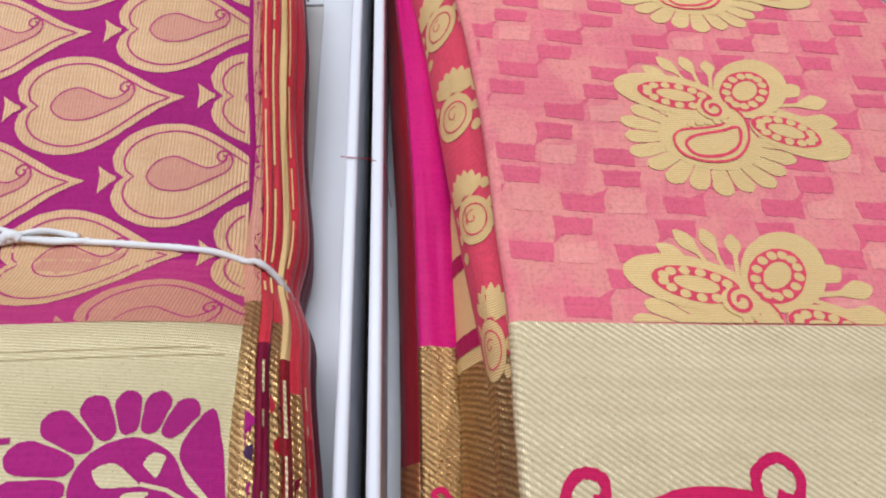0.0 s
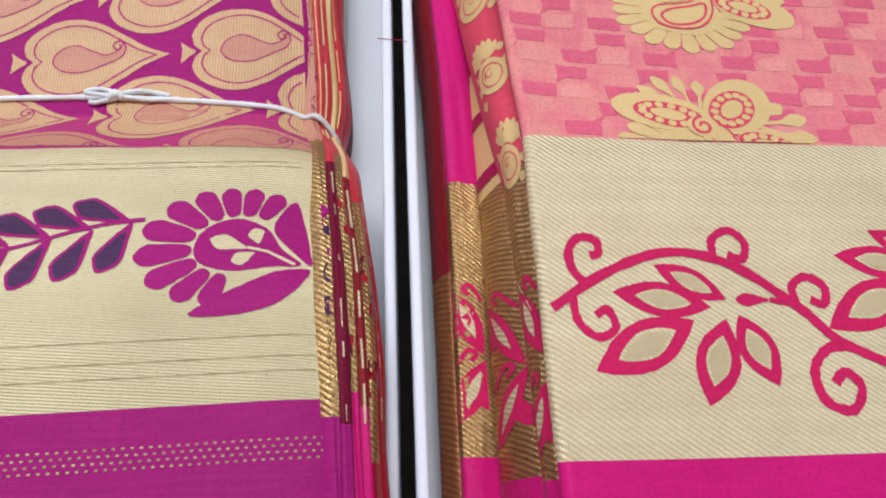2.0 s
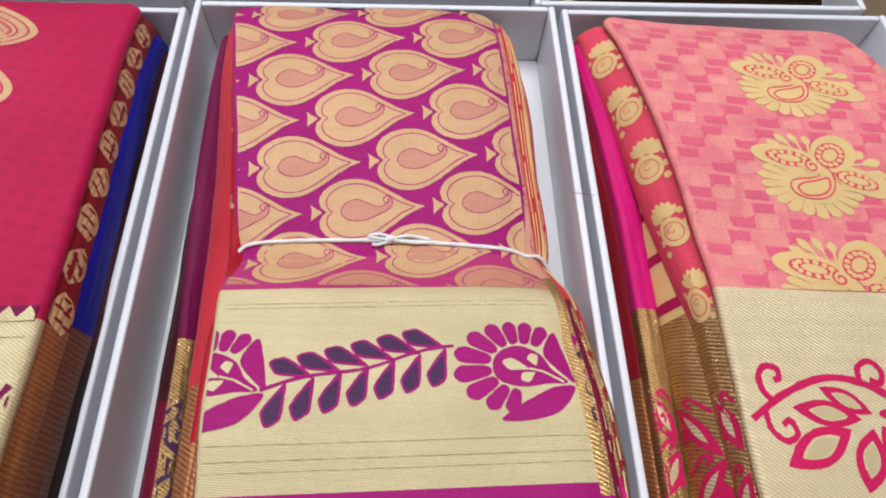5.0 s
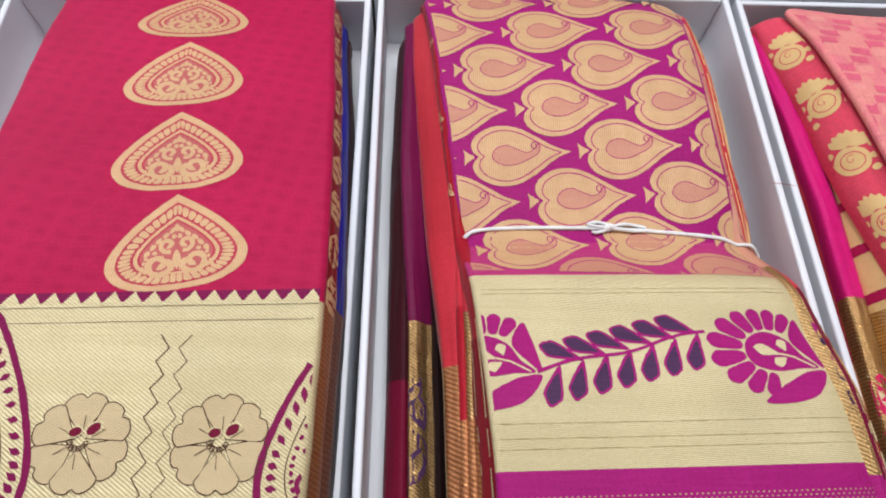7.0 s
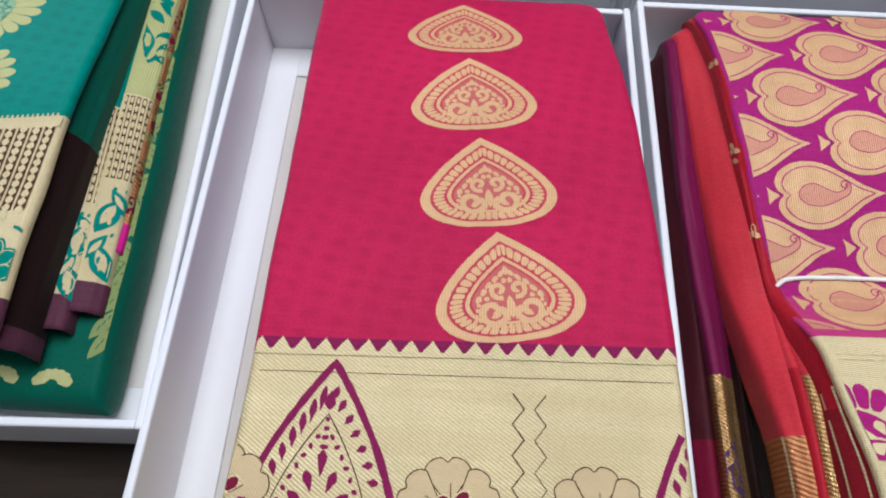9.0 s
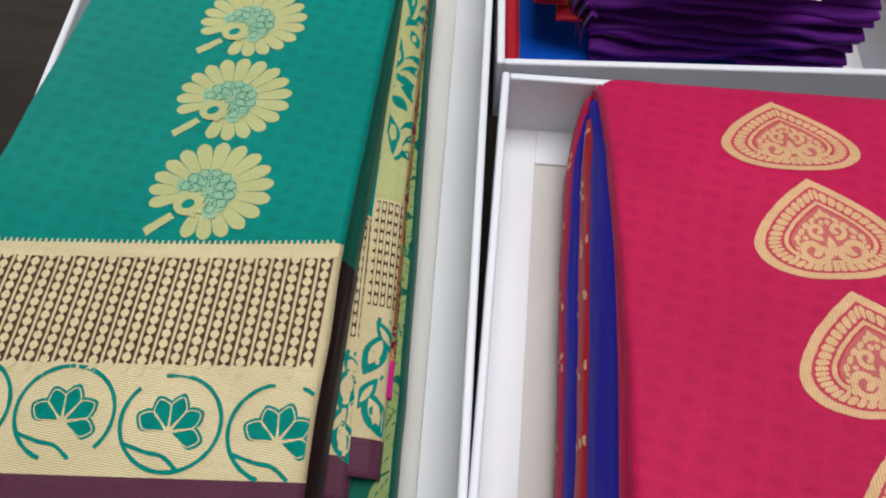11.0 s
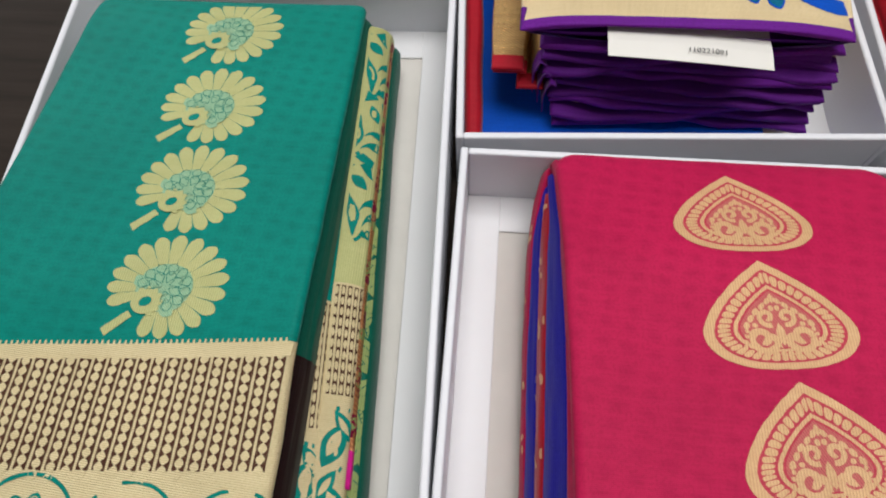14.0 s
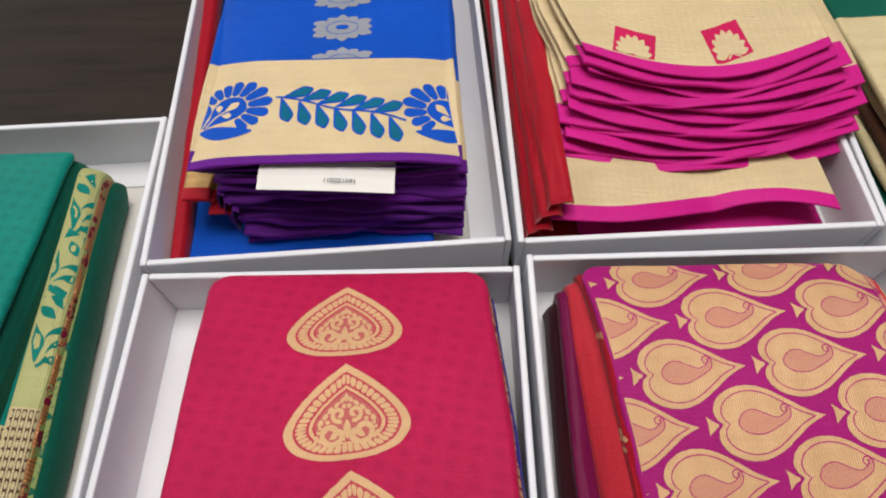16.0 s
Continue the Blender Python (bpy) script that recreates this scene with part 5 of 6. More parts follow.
# big flowers of the coral saree
def bloom(at, turn):
    k = 0.0815 / 610
    m = Motif(CORAL_TOP, ["gold_coral", "vine_soft"], mover(*at, turn), (-0.2296, -0.022), 0.003)

    def q(x, y):
        return ((x - 330) * k, (230 - y) * k)

    def eg(cx, cy, a, b, turn=0, n=30):
        c = q(cx, cy)
        return ellipse(c[0], c[1], a * k, b * k, -turn, n)

    for a in range(15):
        w = radians(118 + 17.6 * a)
        x0, y0 = 310 + 110 * math.cos(w), 335 - 80 * math.sin(w)
        x1, y1 = 305 + (225 if a % 2 else 218) * math.cos(w), 335 - 165 * math.sin(w)
        m.fill(sector(*q(307, 330), 118 + 17.6 * a, 8.0, 120 * k, (228 if a % 2 else 218) * k, 0.74), 0, 0.0006)
    m.fill(eg(310, 335, 135, 92), 0, 0.00078)
    for cx, cy, a, b, tn in ((215, 195, 148, 66, 4), (445, 140, 118, 92, -48), (555, 288, 132, 66, 12)):
        m.fill(eg(cx, cy, a, b, tn), 0, 0.00085)
        dx, dy = (330 - cx) * 0.16, (230 - cy) * 0.16
        hole = eg(cx + dx, cy + dy, a * 0.70, b * 0.66, tn)
        m.fill(hole, 1, 0.0010)
        for n in range(13):
            w = n * TAU / 13
            m.fill(eg(cx + dx + a * 0.53 * math.cos(w) * math.cos(radians(tn)) - b * 0.48 * math.sin(w) * math.sin(radians(tn)), cy + dy + a * 0.53 * math.cos(w) * math.sin(radians(tn)) + b * 0.48 * math.sin(w) * math.cos(radians(tn)), 13, 11, 0, 10), 0, 0.0012)
        m.fill(eg(cx + dx, cy + dy, a * 0.36, b * 0.30, tn, 16), 0, 0.0012)
    for x, y in ((150, 105), (195, 62), (262, 50), (333, 55)):
        m.line([q(345, 215), q(335 + (x - 335) * 0.4, 215 + (y - 215) * 0.35), q(x + (345 - x) * 0.35, y + (215 - y) * 0.35)], 10 * k, 0, 0.0006)
        m.fill(petal(*q(x + (345 - x) * 0.42, y + (215 - y) * 0.42), *q(x, y), 40 * k, 0.55), 0, 0.0006)
    for x, y in ((582, 115), (648, 158), (665, 232)):
        m.line([q(410, 222), q(470, 200), q(x + (440 - x) * 0.4, y + (222 - y) * 0.4)], 12 * k, 0, 0.0006)
        m.fill(petal(*q(x + (440 - x) * 0.45, y + (222 - y) * 0.45), *q(x, y), 48 * k, 0.6), 0, 0.0006)
    body = [q(x, y) for x, y in ((215, 345), (240, 315), (300, 300), (350, 280), (365, 245), (345, 215), (390, 225), (415, 265), (410, 330), (370, 385), (300, 405), (235, 390))]
    m.fill(smooth_loop(body, 5), 0, 0.0012)
    m.line(smooth_loop(body, 5), 7 * k, 1, 0.0014, closed=True)
    m.line(smooth_loop([q(x, y) for x, y in ((245, 360), (270, 330), (340, 305), (390, 285), (385, 340), (340, 380), (275, 390))], 5), 9 * k, 1, 0.0014, closed=True)
    c = q(330, 232)
    m.fill(ellipse(c[0], c[1], 46 * k, 38 * k), 0, 0.0015)
    m.line(spiral(c[0], c[1], 34 * k, 1.3, 90, 1), 9 * k, 1, 0.0017)
    for n in range(5):
        m.fill(eg(262 + 24 * n, 292 - 6 * n, 10, 10, 0, 10), 0, 0.0015)
    m.done("flower_motif", CORAL)


# slanted blocks joined by a wedge, woven into the coral ground in chains
for c in range(9):
    for n in range(13):
        x, y = 0.505 + 0.0330 * c + 0.0145 * n - 0.10 + (n // 5) * 0.006, -0.010 - 0.0180 * n
        if 0.53 < x < 0.75 and -0.235 < y < -0.015:
            m = Motif(CORAL_TOP, ["zigzag", "pale_rose"], mover(x, y, -4), (-0.2298, -0.022), 0.003, 0.0003)
            m.fill([(-0.0150, 0.0030), (-0.0010, 0.0036), (-0.0010, -0.0030), (-0.0142, -0.0030)], 0, 0.0003)
            m.fill([(-0.0010, 0.0132), (0.0118, 0.0140), (0.0112, 0.0078), (-0.0002, 0.0072)], 0, 0.0003)
            m.fill([(-0.0012, 0.0034), (0.0028, 0.0074), (-0.0002, 0.0072)] if n % 2 else [(-0.0046, 0.0034), (-0.0012, 0.0034), (0.0012, 0.0074)], 0, 0.0003)
            if (c + n) % 3:
                m.fill([(0.0010, 0.0034), (0.0130, 0.0060), (0.0120, -0.0020), (0.0010, -0.0028)], 1, 0.00026)
            m.done("zigzag_motif", CORAL)
for at in ((0.6475, -0.0755), (0.6385, -0.1495), (0.6300, -0.2225)):
    bloom(at, -6)


# vine on the coral saree's border
COB = (-0.3400, -0.2315)
m = Motif(CORAL_TOP, ["vine", "pink_gold"], still, COB, 0.002)
stem = smooth_loop([(0.535, -0.306), (0.558, -0.298), (0.582, -0.283), (0.605, -0.275), (0.627, -0.279), (0.648, -0.294), (0.660, -0.306), (0.681, -0.3145), (0.704, -0.306), (0.727, -0.296), (0.76, -0.31)], 8, False)
m.line(stem, 0.0034, 0)
m.line(smooth_loop([(0.577, -0.2875), (0.5720, -0.2815), (0.5715, -0.2745), (0.5755, -0.2700), (0.5810, -0.2710), (0.5815, -0.2755), (0.5785, -0.2765)], 7, False), 0.0030, 0, 0.0005)
m.line(smooth_loop([(0.571, -0.290), (0.572, -0.299), (0.578, -0.304), (0.584, -0.301), (0.582, -0.295), (0.578, -0.297)], 7, False), 0.0028, 0, 0.0005)
m.line(smooth_loop([(0.622, -0.277), (0.6225, -0.270), (0.629, -0.2665), (0.634, -0.271), (0.632, -0.277), (0.627, -0.2755)], 7, False), 0.0029, 0, 0.0005)
m.line(smooth_loop([(0.648, -0.294), (0.6475, -0.287), (0.653, -0.2835), (0.659, -0.287), (0.6575, -0.293), (0.653, -0.2915)], 7, False), 0.0029, 0, 0.0005)
m.line(smooth_loop([(0.664, -0.308), (0.655, -0.308), (0.648, -0.315), (0.649, -0.325), (0.657, -0.328), (0.662, -0.321), (0.658, -0.316), (0.6535, -0.3195)], 7, False), 0.0032, 0, 0.0005)
m.done("vine_motif", CORAL)
for sx, sy in ((0.0, 0.0), (0.0815, 0.0135)):
    m = Motif(CORAL_TOP, ["vine", "pink_gold", "gold"], mover(sx, sy), COB, 0.002)
    for x0, y0, x1, y1, w in ((0.6235, -0.2915, 0.6000, -0.2795, 0.0098), (0.6175, -0.2940, 0.5845, -0.2890, 0.0120), (0.6110, -0.2985, 0.5755, -0.3150, 0.0160), (0.6220, -0.2980, 0.6105, -0.3260, 0.0150), (0.6265, -0.2965, 0.6350, -0.3200, 0.0130)):
        m.fill(almond(x0, y0, x1, y1, w), 0)
        ax, ay, bx, by = x0 + (x1 - x0) * 0.20, y0 + (y1 - y0) * 0.20, x0 + (x1 - x0) * 0.78, y0 + (y1 - y0) * 0.78
        m.fill(almond(ax, ay, bx, by, w * 0.56), 2, 0.0006)
        m.fill(almond(x0 + (x1 - x0) * 0.25, y0 + (y1 - y0) * 0.25, x0 + (x1 - x0) * 0.73, y0 + (y1 - y0) * 0.73, w * 0.43), 1, 0.0008)
    m.fill(petal(0.6385, -0.2915, 0.6265, -0.2915, 0.0046), 0)
    m.line([(0.6385, -0.2915), (0.646, -0.293), (0.650, -0.296)], 0.0018, 0)
    m.done("leaf_motif", CORAL)

# wheel flowers of the green saree
for gx, gy in ((-0.157, 0.1120), (-0.155, 0.054), (-0.153, -0.005), (-0.149, -0.062), (-0.145, -0.119)):
    m = Motif(GREEN_TOP, ["gold_pale", "green", "green_gold"], mover(gx - 0.0010, gy + 0.0015, 0, 1.15), (-0.1385, 0.088), 0.003)
    cx, cy = 0.0078, 0.0088
    foot = 231
    for k in range(17):
        m.fill(sector(cx * 0.8, cy * 0.8, foot + 30 + 18.8 * k, 8.9, 0.0105, 0.0265 + 0.002 * math.cos(radians(18.8 * k - 150)), 0.90), 0, 0.0004)
    m.fill(ellipse(cx * 0.8, cy * 0.8, 0.0125, 0.0112), 2, 0.0006)
    for ring_r, cnt in ((0.0098, 9), (0.0058, 6)):
        for k in range(cnt):
            a = radians(foot + 60 + 240 * k / (cnt - 1))
            px, py = cx * 0.8 + ring_r * math.cos(a), cy * 0.8 + ring_r * 0.9 * math.sin(a)
            m.line(petal(px - 0.0032 * math.cos(a), py - 0.0032 * math.sin(a), px + 0.0026 * math.cos(a), py + 0.0026 * math.sin(a), 0.0044, 0.6), 0.00028, 1, 0.0016, closed=True)
    for k in range(9):
        a = radians(foot + 85 + 23 * k)
        px, py = 0.4 * cx + 0.0125 * math.cos(a), 0.4 * cy + 0.0115 * math.sin(a)
        m.fill(petal(px * 0.4, py * 0.4, px * 1.1, py * 1.1, 0.0050, 0.6), 2, 0.0012 + 0.00001 * k)
    for k in range(8):
        a = radians(foot + 70 + 30 * k)
        m.fill(petal(0.002 * math.cos(a), 0.002 * math.sin(a), 0.0078 * math.cos(a), 0.0070 * math.sin(a), 0.0035, 0.5), 0, 0.0014)
    m.fill(ellipse(0, 0, 0.0062, 0.0056), 0, 0.0015)
    m.fill(ellipse(0, 0, 0.0028, 0.0021, 30, 16), 1, 0.0017)
    a = radians(foot)
    m.fill([(-0.0065, -0.0045), (-0.0040, -0.0068), (-0.0135, -0.0160), (-0.0160, -0.0128)], 0, 0.0006)
    m.done("flower_motif", GREEN)

# beaded border, comb edge and lotus scrolls of the green saree
GRB = (-0.2415, -0.130)


def slant(x):
    return 0.075 * (x + 0.158)


m = Motif(GREEN_TOP, ["gold_fine"], still, GRB, 0.001)
for k in range(66):
    x = -0.2535 + 0.0028 * k
    m.fill([(x - 0.0009, -0.1420 + slant(x)), (x - 0.0005, -0.1376 + slant(x)), (x + 0.0003, -0.1376 + slant(x)), (x + 0.0009, -0.1420 + slant(x))], 0, 0.0003, 0.004)
m.fill([(-0.27, -0.1405 + slant(-0.27)), (-0.06, -0.1405 + slant(-0.06)), (-0.06, -0.1465 + slant(-0.06)), (-0.27, -0.1465 + slant(-0.27))], 0, 0.00035, 0.005)
m.done("comb_edge", GREEN)
for k in range(26):
    x = -0.2530 + 0.0072 * k
    if x > -0.0690:
        break
    m = Motif(GREEN_TOP, ["brown_thread", "gold_fine"], mover(x, 0), GRB, 0.0005)
    m.fill([(-0.0029, -0.1466 + slant(x)), (0.0029, -0.1466 + slant(x)), (0.0029, -0.1965 + slant(x)), (-0.0029, -0.1965 + slant(x))], 0, 0.0004, 0.004)
    for j in range(12):
        c = -0.1450 + slant(x) - 0.0046 * j - (0.0015 * k) % 0.0046
        m.fill(almond(0.0, c - 0.0024, 0.0, c + 0.0024, 0.0042), 1, 0.0006, 0.01)
    m.done("beaded_stripe", GREEN)
for k in range(5):
    cx, cy = -0.0790 - 0.0465 * k, -0.2185
    m = Motif(GREEN_TOP, ["green", "brown_thread", "gold_fine"], mover(cx, cy + slant(cx) * 0.15), (-0.2415, -0.1985), 0.001)
    ring = [(0.0215 * math.cos(radians(w)), 0.0195 * math.sin(radians(w))) for w in range(-40, 262, 8)] if k % 2 == 0 else [(0.0215 * math.cos(radians(w)), 0.0195 * math.sin(radians(w))) for w in range(-220, 110, 8)]
    m.line(ring, 0.0017, 0)
    m.line(smooth_loop([(-0.019, -0.010), (-0.008, -0.0125), (0.0, -0.0135), (0.007, -0.018)], 6, False), 0.0016, 0)
    for w, l, wd in ((158, 0.0165, 0.0095), (118, 0.0160, 0.0090), (78, 0.0165, 0.0086), (36, 0.0165, 0.0092), (-8, 0.0155, 0.0088)):
        c, s = math.cos(radians(w)), math.sin(radians(w))
        m.fill(petal(0.002 * c, -0.004 + 0.002 * s, l * c, -0.004 + l * s, wd, 0.6), 0, 0.0005)
        m.line(petal(0.002 * c, -0.004 + 0.002 * s, l * 0.9 * c, -0.004 + l * 0.9 * s, wd * 0.8, 0.6), 0.0005, 2, 0.0007, closed=True)
    m.done("lotus_motif", GREEN)
# pale gold blobs woven along the base layer
for k in range(7):
    m = Motif(GREEN_BASE, ["gold_pale", "green"], mover(-0.225 + 0.028 * k, -0.2655), (-0.2745, -0.2), 0.004)
    for q in range(7):
        a = radians(25 * q + 15)
        m.fill(petal(0.003 * math.cos(a), 0.002 * math.sin(a), 0.011 * math.cos(a), 0.008 * math.sin(a), 0.0055), 0, 0.0004 + 0.00002 * q)
    m.done("flower_motif", GREEN)


class Flank:
    """The outward side of a layer, so that motifs can lie on its rounded edge strip."""

    def __init__(self, slab, width, side=1):
        self.slab, self.width, self.side = slab, width, side

    def edge(self, y):
        a, b = self.slab.edge(y)
        return (b - self.width, b - 0.0012) if self.side > 0 else (a + 0.0012, a + self.width)

    def top(self, x, y):
        return self.slab.top(x, y)


for k in range(15):
    y = 0.078 - 0.0225 * k
    m = Motif(Flank(GREEN_BASE, 0.016), ["olive", "green_dark"], mover(GREEN_BASE.xr(y) - 0.0055, y, random.uniform(-20, 20), random.uniform(0.95, 1.15), 1 if k % 3 else -1), (-0.27, 0.088), 0.0015)
    for x0, y0, x1, y1, w in ((-0.0075, -0.0120, 0.0065, 0.0020, 0.0078), (-0.0070, -0.0020, 0.0070, 0.0110, 0.0074), (0.0060, -0.0125, -0.0010, -0.0035, 0.0040)):
        m.fill(almond(x0, y0, x1, y1, w), 0, 0.0004)
        for q in range(3):
            a = 0.28 + 0.18 * q
            m.line([(x0 + (x1 - x0) * a, y0 + (y1 - y0) * a), (x0 + (x1 - x0) * a + w * 0.22, y0 + (y1 - y0) * a + w * 0.30)], 0.0005, 1, 0.0007)
        m.line([(x0 + (x1 - x0) * 0.1, y0 + (y1 - y0) * 0.1), (x0 + (x1 - x0) * 0.85, y0 + (y1 - y0) * 0.85)], 0.0006, 1, 0.0007)
    m.done("leaf_motif", GREEN)

# woven figures that show on the edges of lower layers
def edge_figures(slab, parent, side, width, mats, ys, kind):
    fl = slab if isinstance(slab, Drape) else Flank(slab, width, side)
    for k, y in enumerate(ys):
        a, b = fl.edge(y)
        width = b - a
        m = Motif(fl, mats, mover((a + b) / 2, y, 0 if kind in ("bar", "bead") else 10 if k % 2 else -15), (-0.4, 0.4), min(0.0012, width * 0.08))
        w = width
        if kind == "loop":
            for q in range(6):
                cx, cy = w * random.uniform(-0.25, 0.35), -0.011 + 0.0042 * q + random.uniform(-0.001, 0.001)
                m.fill(ellipse(cx, cy, w * random.uniform(0.30, 0.46), random.uniform(0.0030, 0.0046), random.uniform(10, 50), 14), 0, 0.0004 + 0.00003 * q)
                m.line(ellipse(cx, cy, w * 0.13, 0.0012, 30, 8)[:6], 0.0005, 1, 0.0009)
            m.line(smooth_loop([(w * 0.45, -0.012), (w * 0.1, -0.004), (w * 0.3, 0.006), (w * 0.0, 0.0125)], 5, False), 0.0007, 1, 0.0009)
        elif kind == "vine":
            f = 1 if k % 2 else -1
            m.fill(almond(-f * w * 0.55, -0.0135, f * w * 0.30, 0.0050, 0.0120), 0)
            m.fill(almond(-f * w * 0.36, -0.0090, f * w * 0.14, 0.0020, 0.0058), 1, 0.0007)
            m.fill(almond(f * w * 0.50, -0.0060, f * w * 0.05, 0.0120, 0.0075), 0, 0.00045)
            m.fill(almond(f * w * 0.36, -0.0015, f * w * 0.12, 0.0085, 0.0032), 1, 0.0007)
            m.line([(-w * 0.5, 0.0105), (-w * 0.1, 0.0125), (w * 0.5, 0.0165)], 0.0022, 0)
        elif kind == "leafvine":
            f = 1 if k % 2 else -1
            m.fill(almond(-f * w * 0.60, -0.0130, f * w * 0.55, 0.0080, 0.0110), 0)
            m.fill(almond(-f * w * 0.30, -0.0080, f * w * 0.30, 0.0040, 0.0042), 1, 0.0007)
            m.fill(almond(f * w * 0.58, -0.0120, -f * w * 0.10, 0.0020, 0.0080), 0, 0.00045)
            m.line(smooth_loop([(-f * w * 0.6, 0.0050), (-f * w * 0.2, 0.0090), (f * w * 0.1, 0.0125), (f * w * 0.3, 0.0105), (f * w * 0.1, 0.0085)], 5, False), 0.0019, 0, 0.0005)
            m.line([(-f * w * 0.62, -0.0015), (-f * w * 0.1, 0.0012), (f * w * 0.62, 0.0110)], 0.0006, 1, 0.0008)
        elif kind == "spray":
            for q in range(7):
                a = radians(30 + 20 * q)
                m.fill(petal(w * 0.1 * math.cos(a), 0.004 + 0.002 * math.sin(a), w * 0.52 * math.cos(a), 0.004 + 0.0135 * math.sin(a), w * 0.20, 0.62), 0, 0.0004 + 0.00002 * q)
            m.fill(ellipse(0, -0.004, w * 0.40, 0.0095, 12, 20), 0, 0.0006)
            m.line(ellipse(w * 0.02, -0.004, w * 0.26, 0.0060, 12, 16), 0.0006, 1, 0.0009, closed=True)
            m.line(spiral(0, -0.003, w * 0.13, 0.9, 60, 1), 0.0004, 1, 0.0009)
            for q in range(6):
                m.fill(ellipse(w * (0.46 if q % 2 else -0.46), -0.014 + 0.004 * q, w * 0.10, 0.0022, 20, 9), 0, 0.0005)
        elif kind == "bar":
            m.fill([(-w * 0.5, 0.0030), (w * 0.5, 0.0036), (w * 0.5, -0.0026), (-w * 0.5, -0.0032)], 0, 0.0006)
            m.line([(-w * 0.5, 0.0065), (w * 0.5, 0.0070)], 0.0009, 0, 0.0004)
            m.line([(-w * 0.5, -0.0066), (w * 0.5, -0.0060)], 0.0007, 0, 0.0004)
        elif kind == "lattice":
            m.fill(almond(w * 0.22, 0.0160, -w * 0.24, 0.0060, 0.0068), 0, 0.0005)
            for c, h in ((-0.0035, 0.0040), (-0.0125, 0.0046)):
                m.fill(smooth_loop([(-w * 0.52, c + h), (-w * 0.1, c + h * 0.5), (w * 0.14, c - h * 0.9), (-w * 0.1, c - h * 0.2), (-w * 0.52, c - h * 0.3)], 4), 0, 0.0005)
            m.fill(smooth_loop([(w * 0.52, 0.006), (w * 0.30, 0.000), (w * 0.14, -0.0085), (w * 0.32, -0.0165), (w * 0.52, -0.0205)], 4), 0, 0.0005)
            m.line(smooth_loop([(w * 0.40, -0.003), (w * 0.30, -0.0075), (w * 0.36, -0.0125)], 4, False), 0.0014, 1, 0.0008)
            m.fill([(-w * 0.52, -0.0205), (-w * 0.02, -0.0185), (w * 0.22, -0.0225), (-w * 0.05, -0.0245), (-w * 0.52, -0.0250)], 0, 0.0005)
            m.fill([(w * 0.52, 0.0250), (w * 0.02, 0.0222), (w * 0.52, 0.0165)], 0, 0.0005)
            m.fill([(-w * 0.52, 0.0240), (-w * 0.12, 0.0215), (-w * 0.30, 0.0150), (-w * 0.52, 0.0120)], 0, 0.0005)
            m.line(smooth_loop([(w * 0.10, -0.019), (w * 0.30, -0.023), (w * 0.46, -0.0245)], 4, False), 0.0022, 0, 0.0006)
        elif kind == "run":
            m.fill(almond(0.0, -0.0110, 0.0, 0.0110, w * 0.85), 0, 0.0004)
            for q in range(5):
                m.fill(ellipse(w * 0.12 * (1 if q % 2 else -1), -0.007 + 0.0034 * q, w * 0.16, 0.0009, 30, 8), 1, 0.0007)
        elif kind == "blot":
            for q in range(5):
                m.fill(ellipse(random.uniform(-0.35, 0.35) * w, random.uniform(-0.011, 0.011), w * random.uniform(0.25, 0.5), random.uniform(0.0022, 0.0048), random.uniform(-30, 30), 9), q % 2, 0.0004 + 0.00004 * q)
        elif kind == "bead":
            cols = max(1, int(w / 0.0032))
            for c in range(cols):
                bx = -w * 0.5 + w * (c + 0.5) / cols
                m.fill([(bx - 0.00115, 0.003), (bx + 0.00115, 0.003), (bx + 0.00115, -0.003), (bx - 0.00115, -0.003)], 0, 0.0004, 0.003)
                m.fill(ellipse(bx, 0.0, 0.00095, 0.0024, 0, 10), 1, 0.0007, 0.01)
        else:
            for q in range(4):
                m.fill(ellipse(random.uniform(-0.4, 0.4) * width, random.uniform(-0.006, 0.006), 0.0016, 0.0026, random.uniform(0, 90), 9), 0, 0.0004)
        m.done("edge_motif", parent)


def stripes(fold, parent, mat, y0, y1, shares, width, broken=0.0):
    """Fine lines of thread along a fold, at shares of its way up; broken: the part of their length that is worn away."""
    m = Motif(fold, [mat], still, (-0.4, 0.4), 0.0002)
    for f in shares:
        run = []
        for k in range(int((y0 - y1) / 0.0024)):
            y = y0 - 0.0024 * k
            if random.random() < broken:
                if len(run) > 1:
                    m.line(run, width, 0, 0.0008)
                run = []
            else:
                run.append((fold.edge(y)[1] * f, y))
        if len(run) > 1:
            m.line(run, width, 0, 0.0008)
    m.done("thread_stripe", parent)


for q in (1, 3, 5):
    stripes(PURPLE_FOLDS[q], PURPLE, "gold", -0.236, -0.330, (0.8,), 0.0006, 0.3)
for q in (1, 2, 4):
    stripes(PURPLE_FOLDS[q], PURPLE, "gold_coral", -0.02, -0.210, (0.85,), 0.0006, 0.05)
stripes(PURPLE_SIDE[4], PURPLE, "gold", -0.252, -0.402, (0.2, 0.5, 0.85), 0.0011, 0.12)
stripes(PURPLE_SIDE[3], PURPLE, "gold", -0.272, -0.402, (0.08,), 0.0014, 0.0)
edge_figures(GREEN_FOLDS[2], GREEN, 1, 0.0095, ["green", "gold_pale"], [0.058 - 0.0480 * k for k in range(3)], "lattice")
edge_figures(GREEN_FOLDS[3], GREEN, 1, 0.0024, ["maroon", "olive"], [0.075 - 0.030 * k for k in range(9)], "blot")
edge_figures(GREEN_FOLDS[2], GREEN, 1, 0.0095, ["brown_thread", "gold_fine"], [-0.0935 - 0.0058 * k for k in range(10)], "bead")
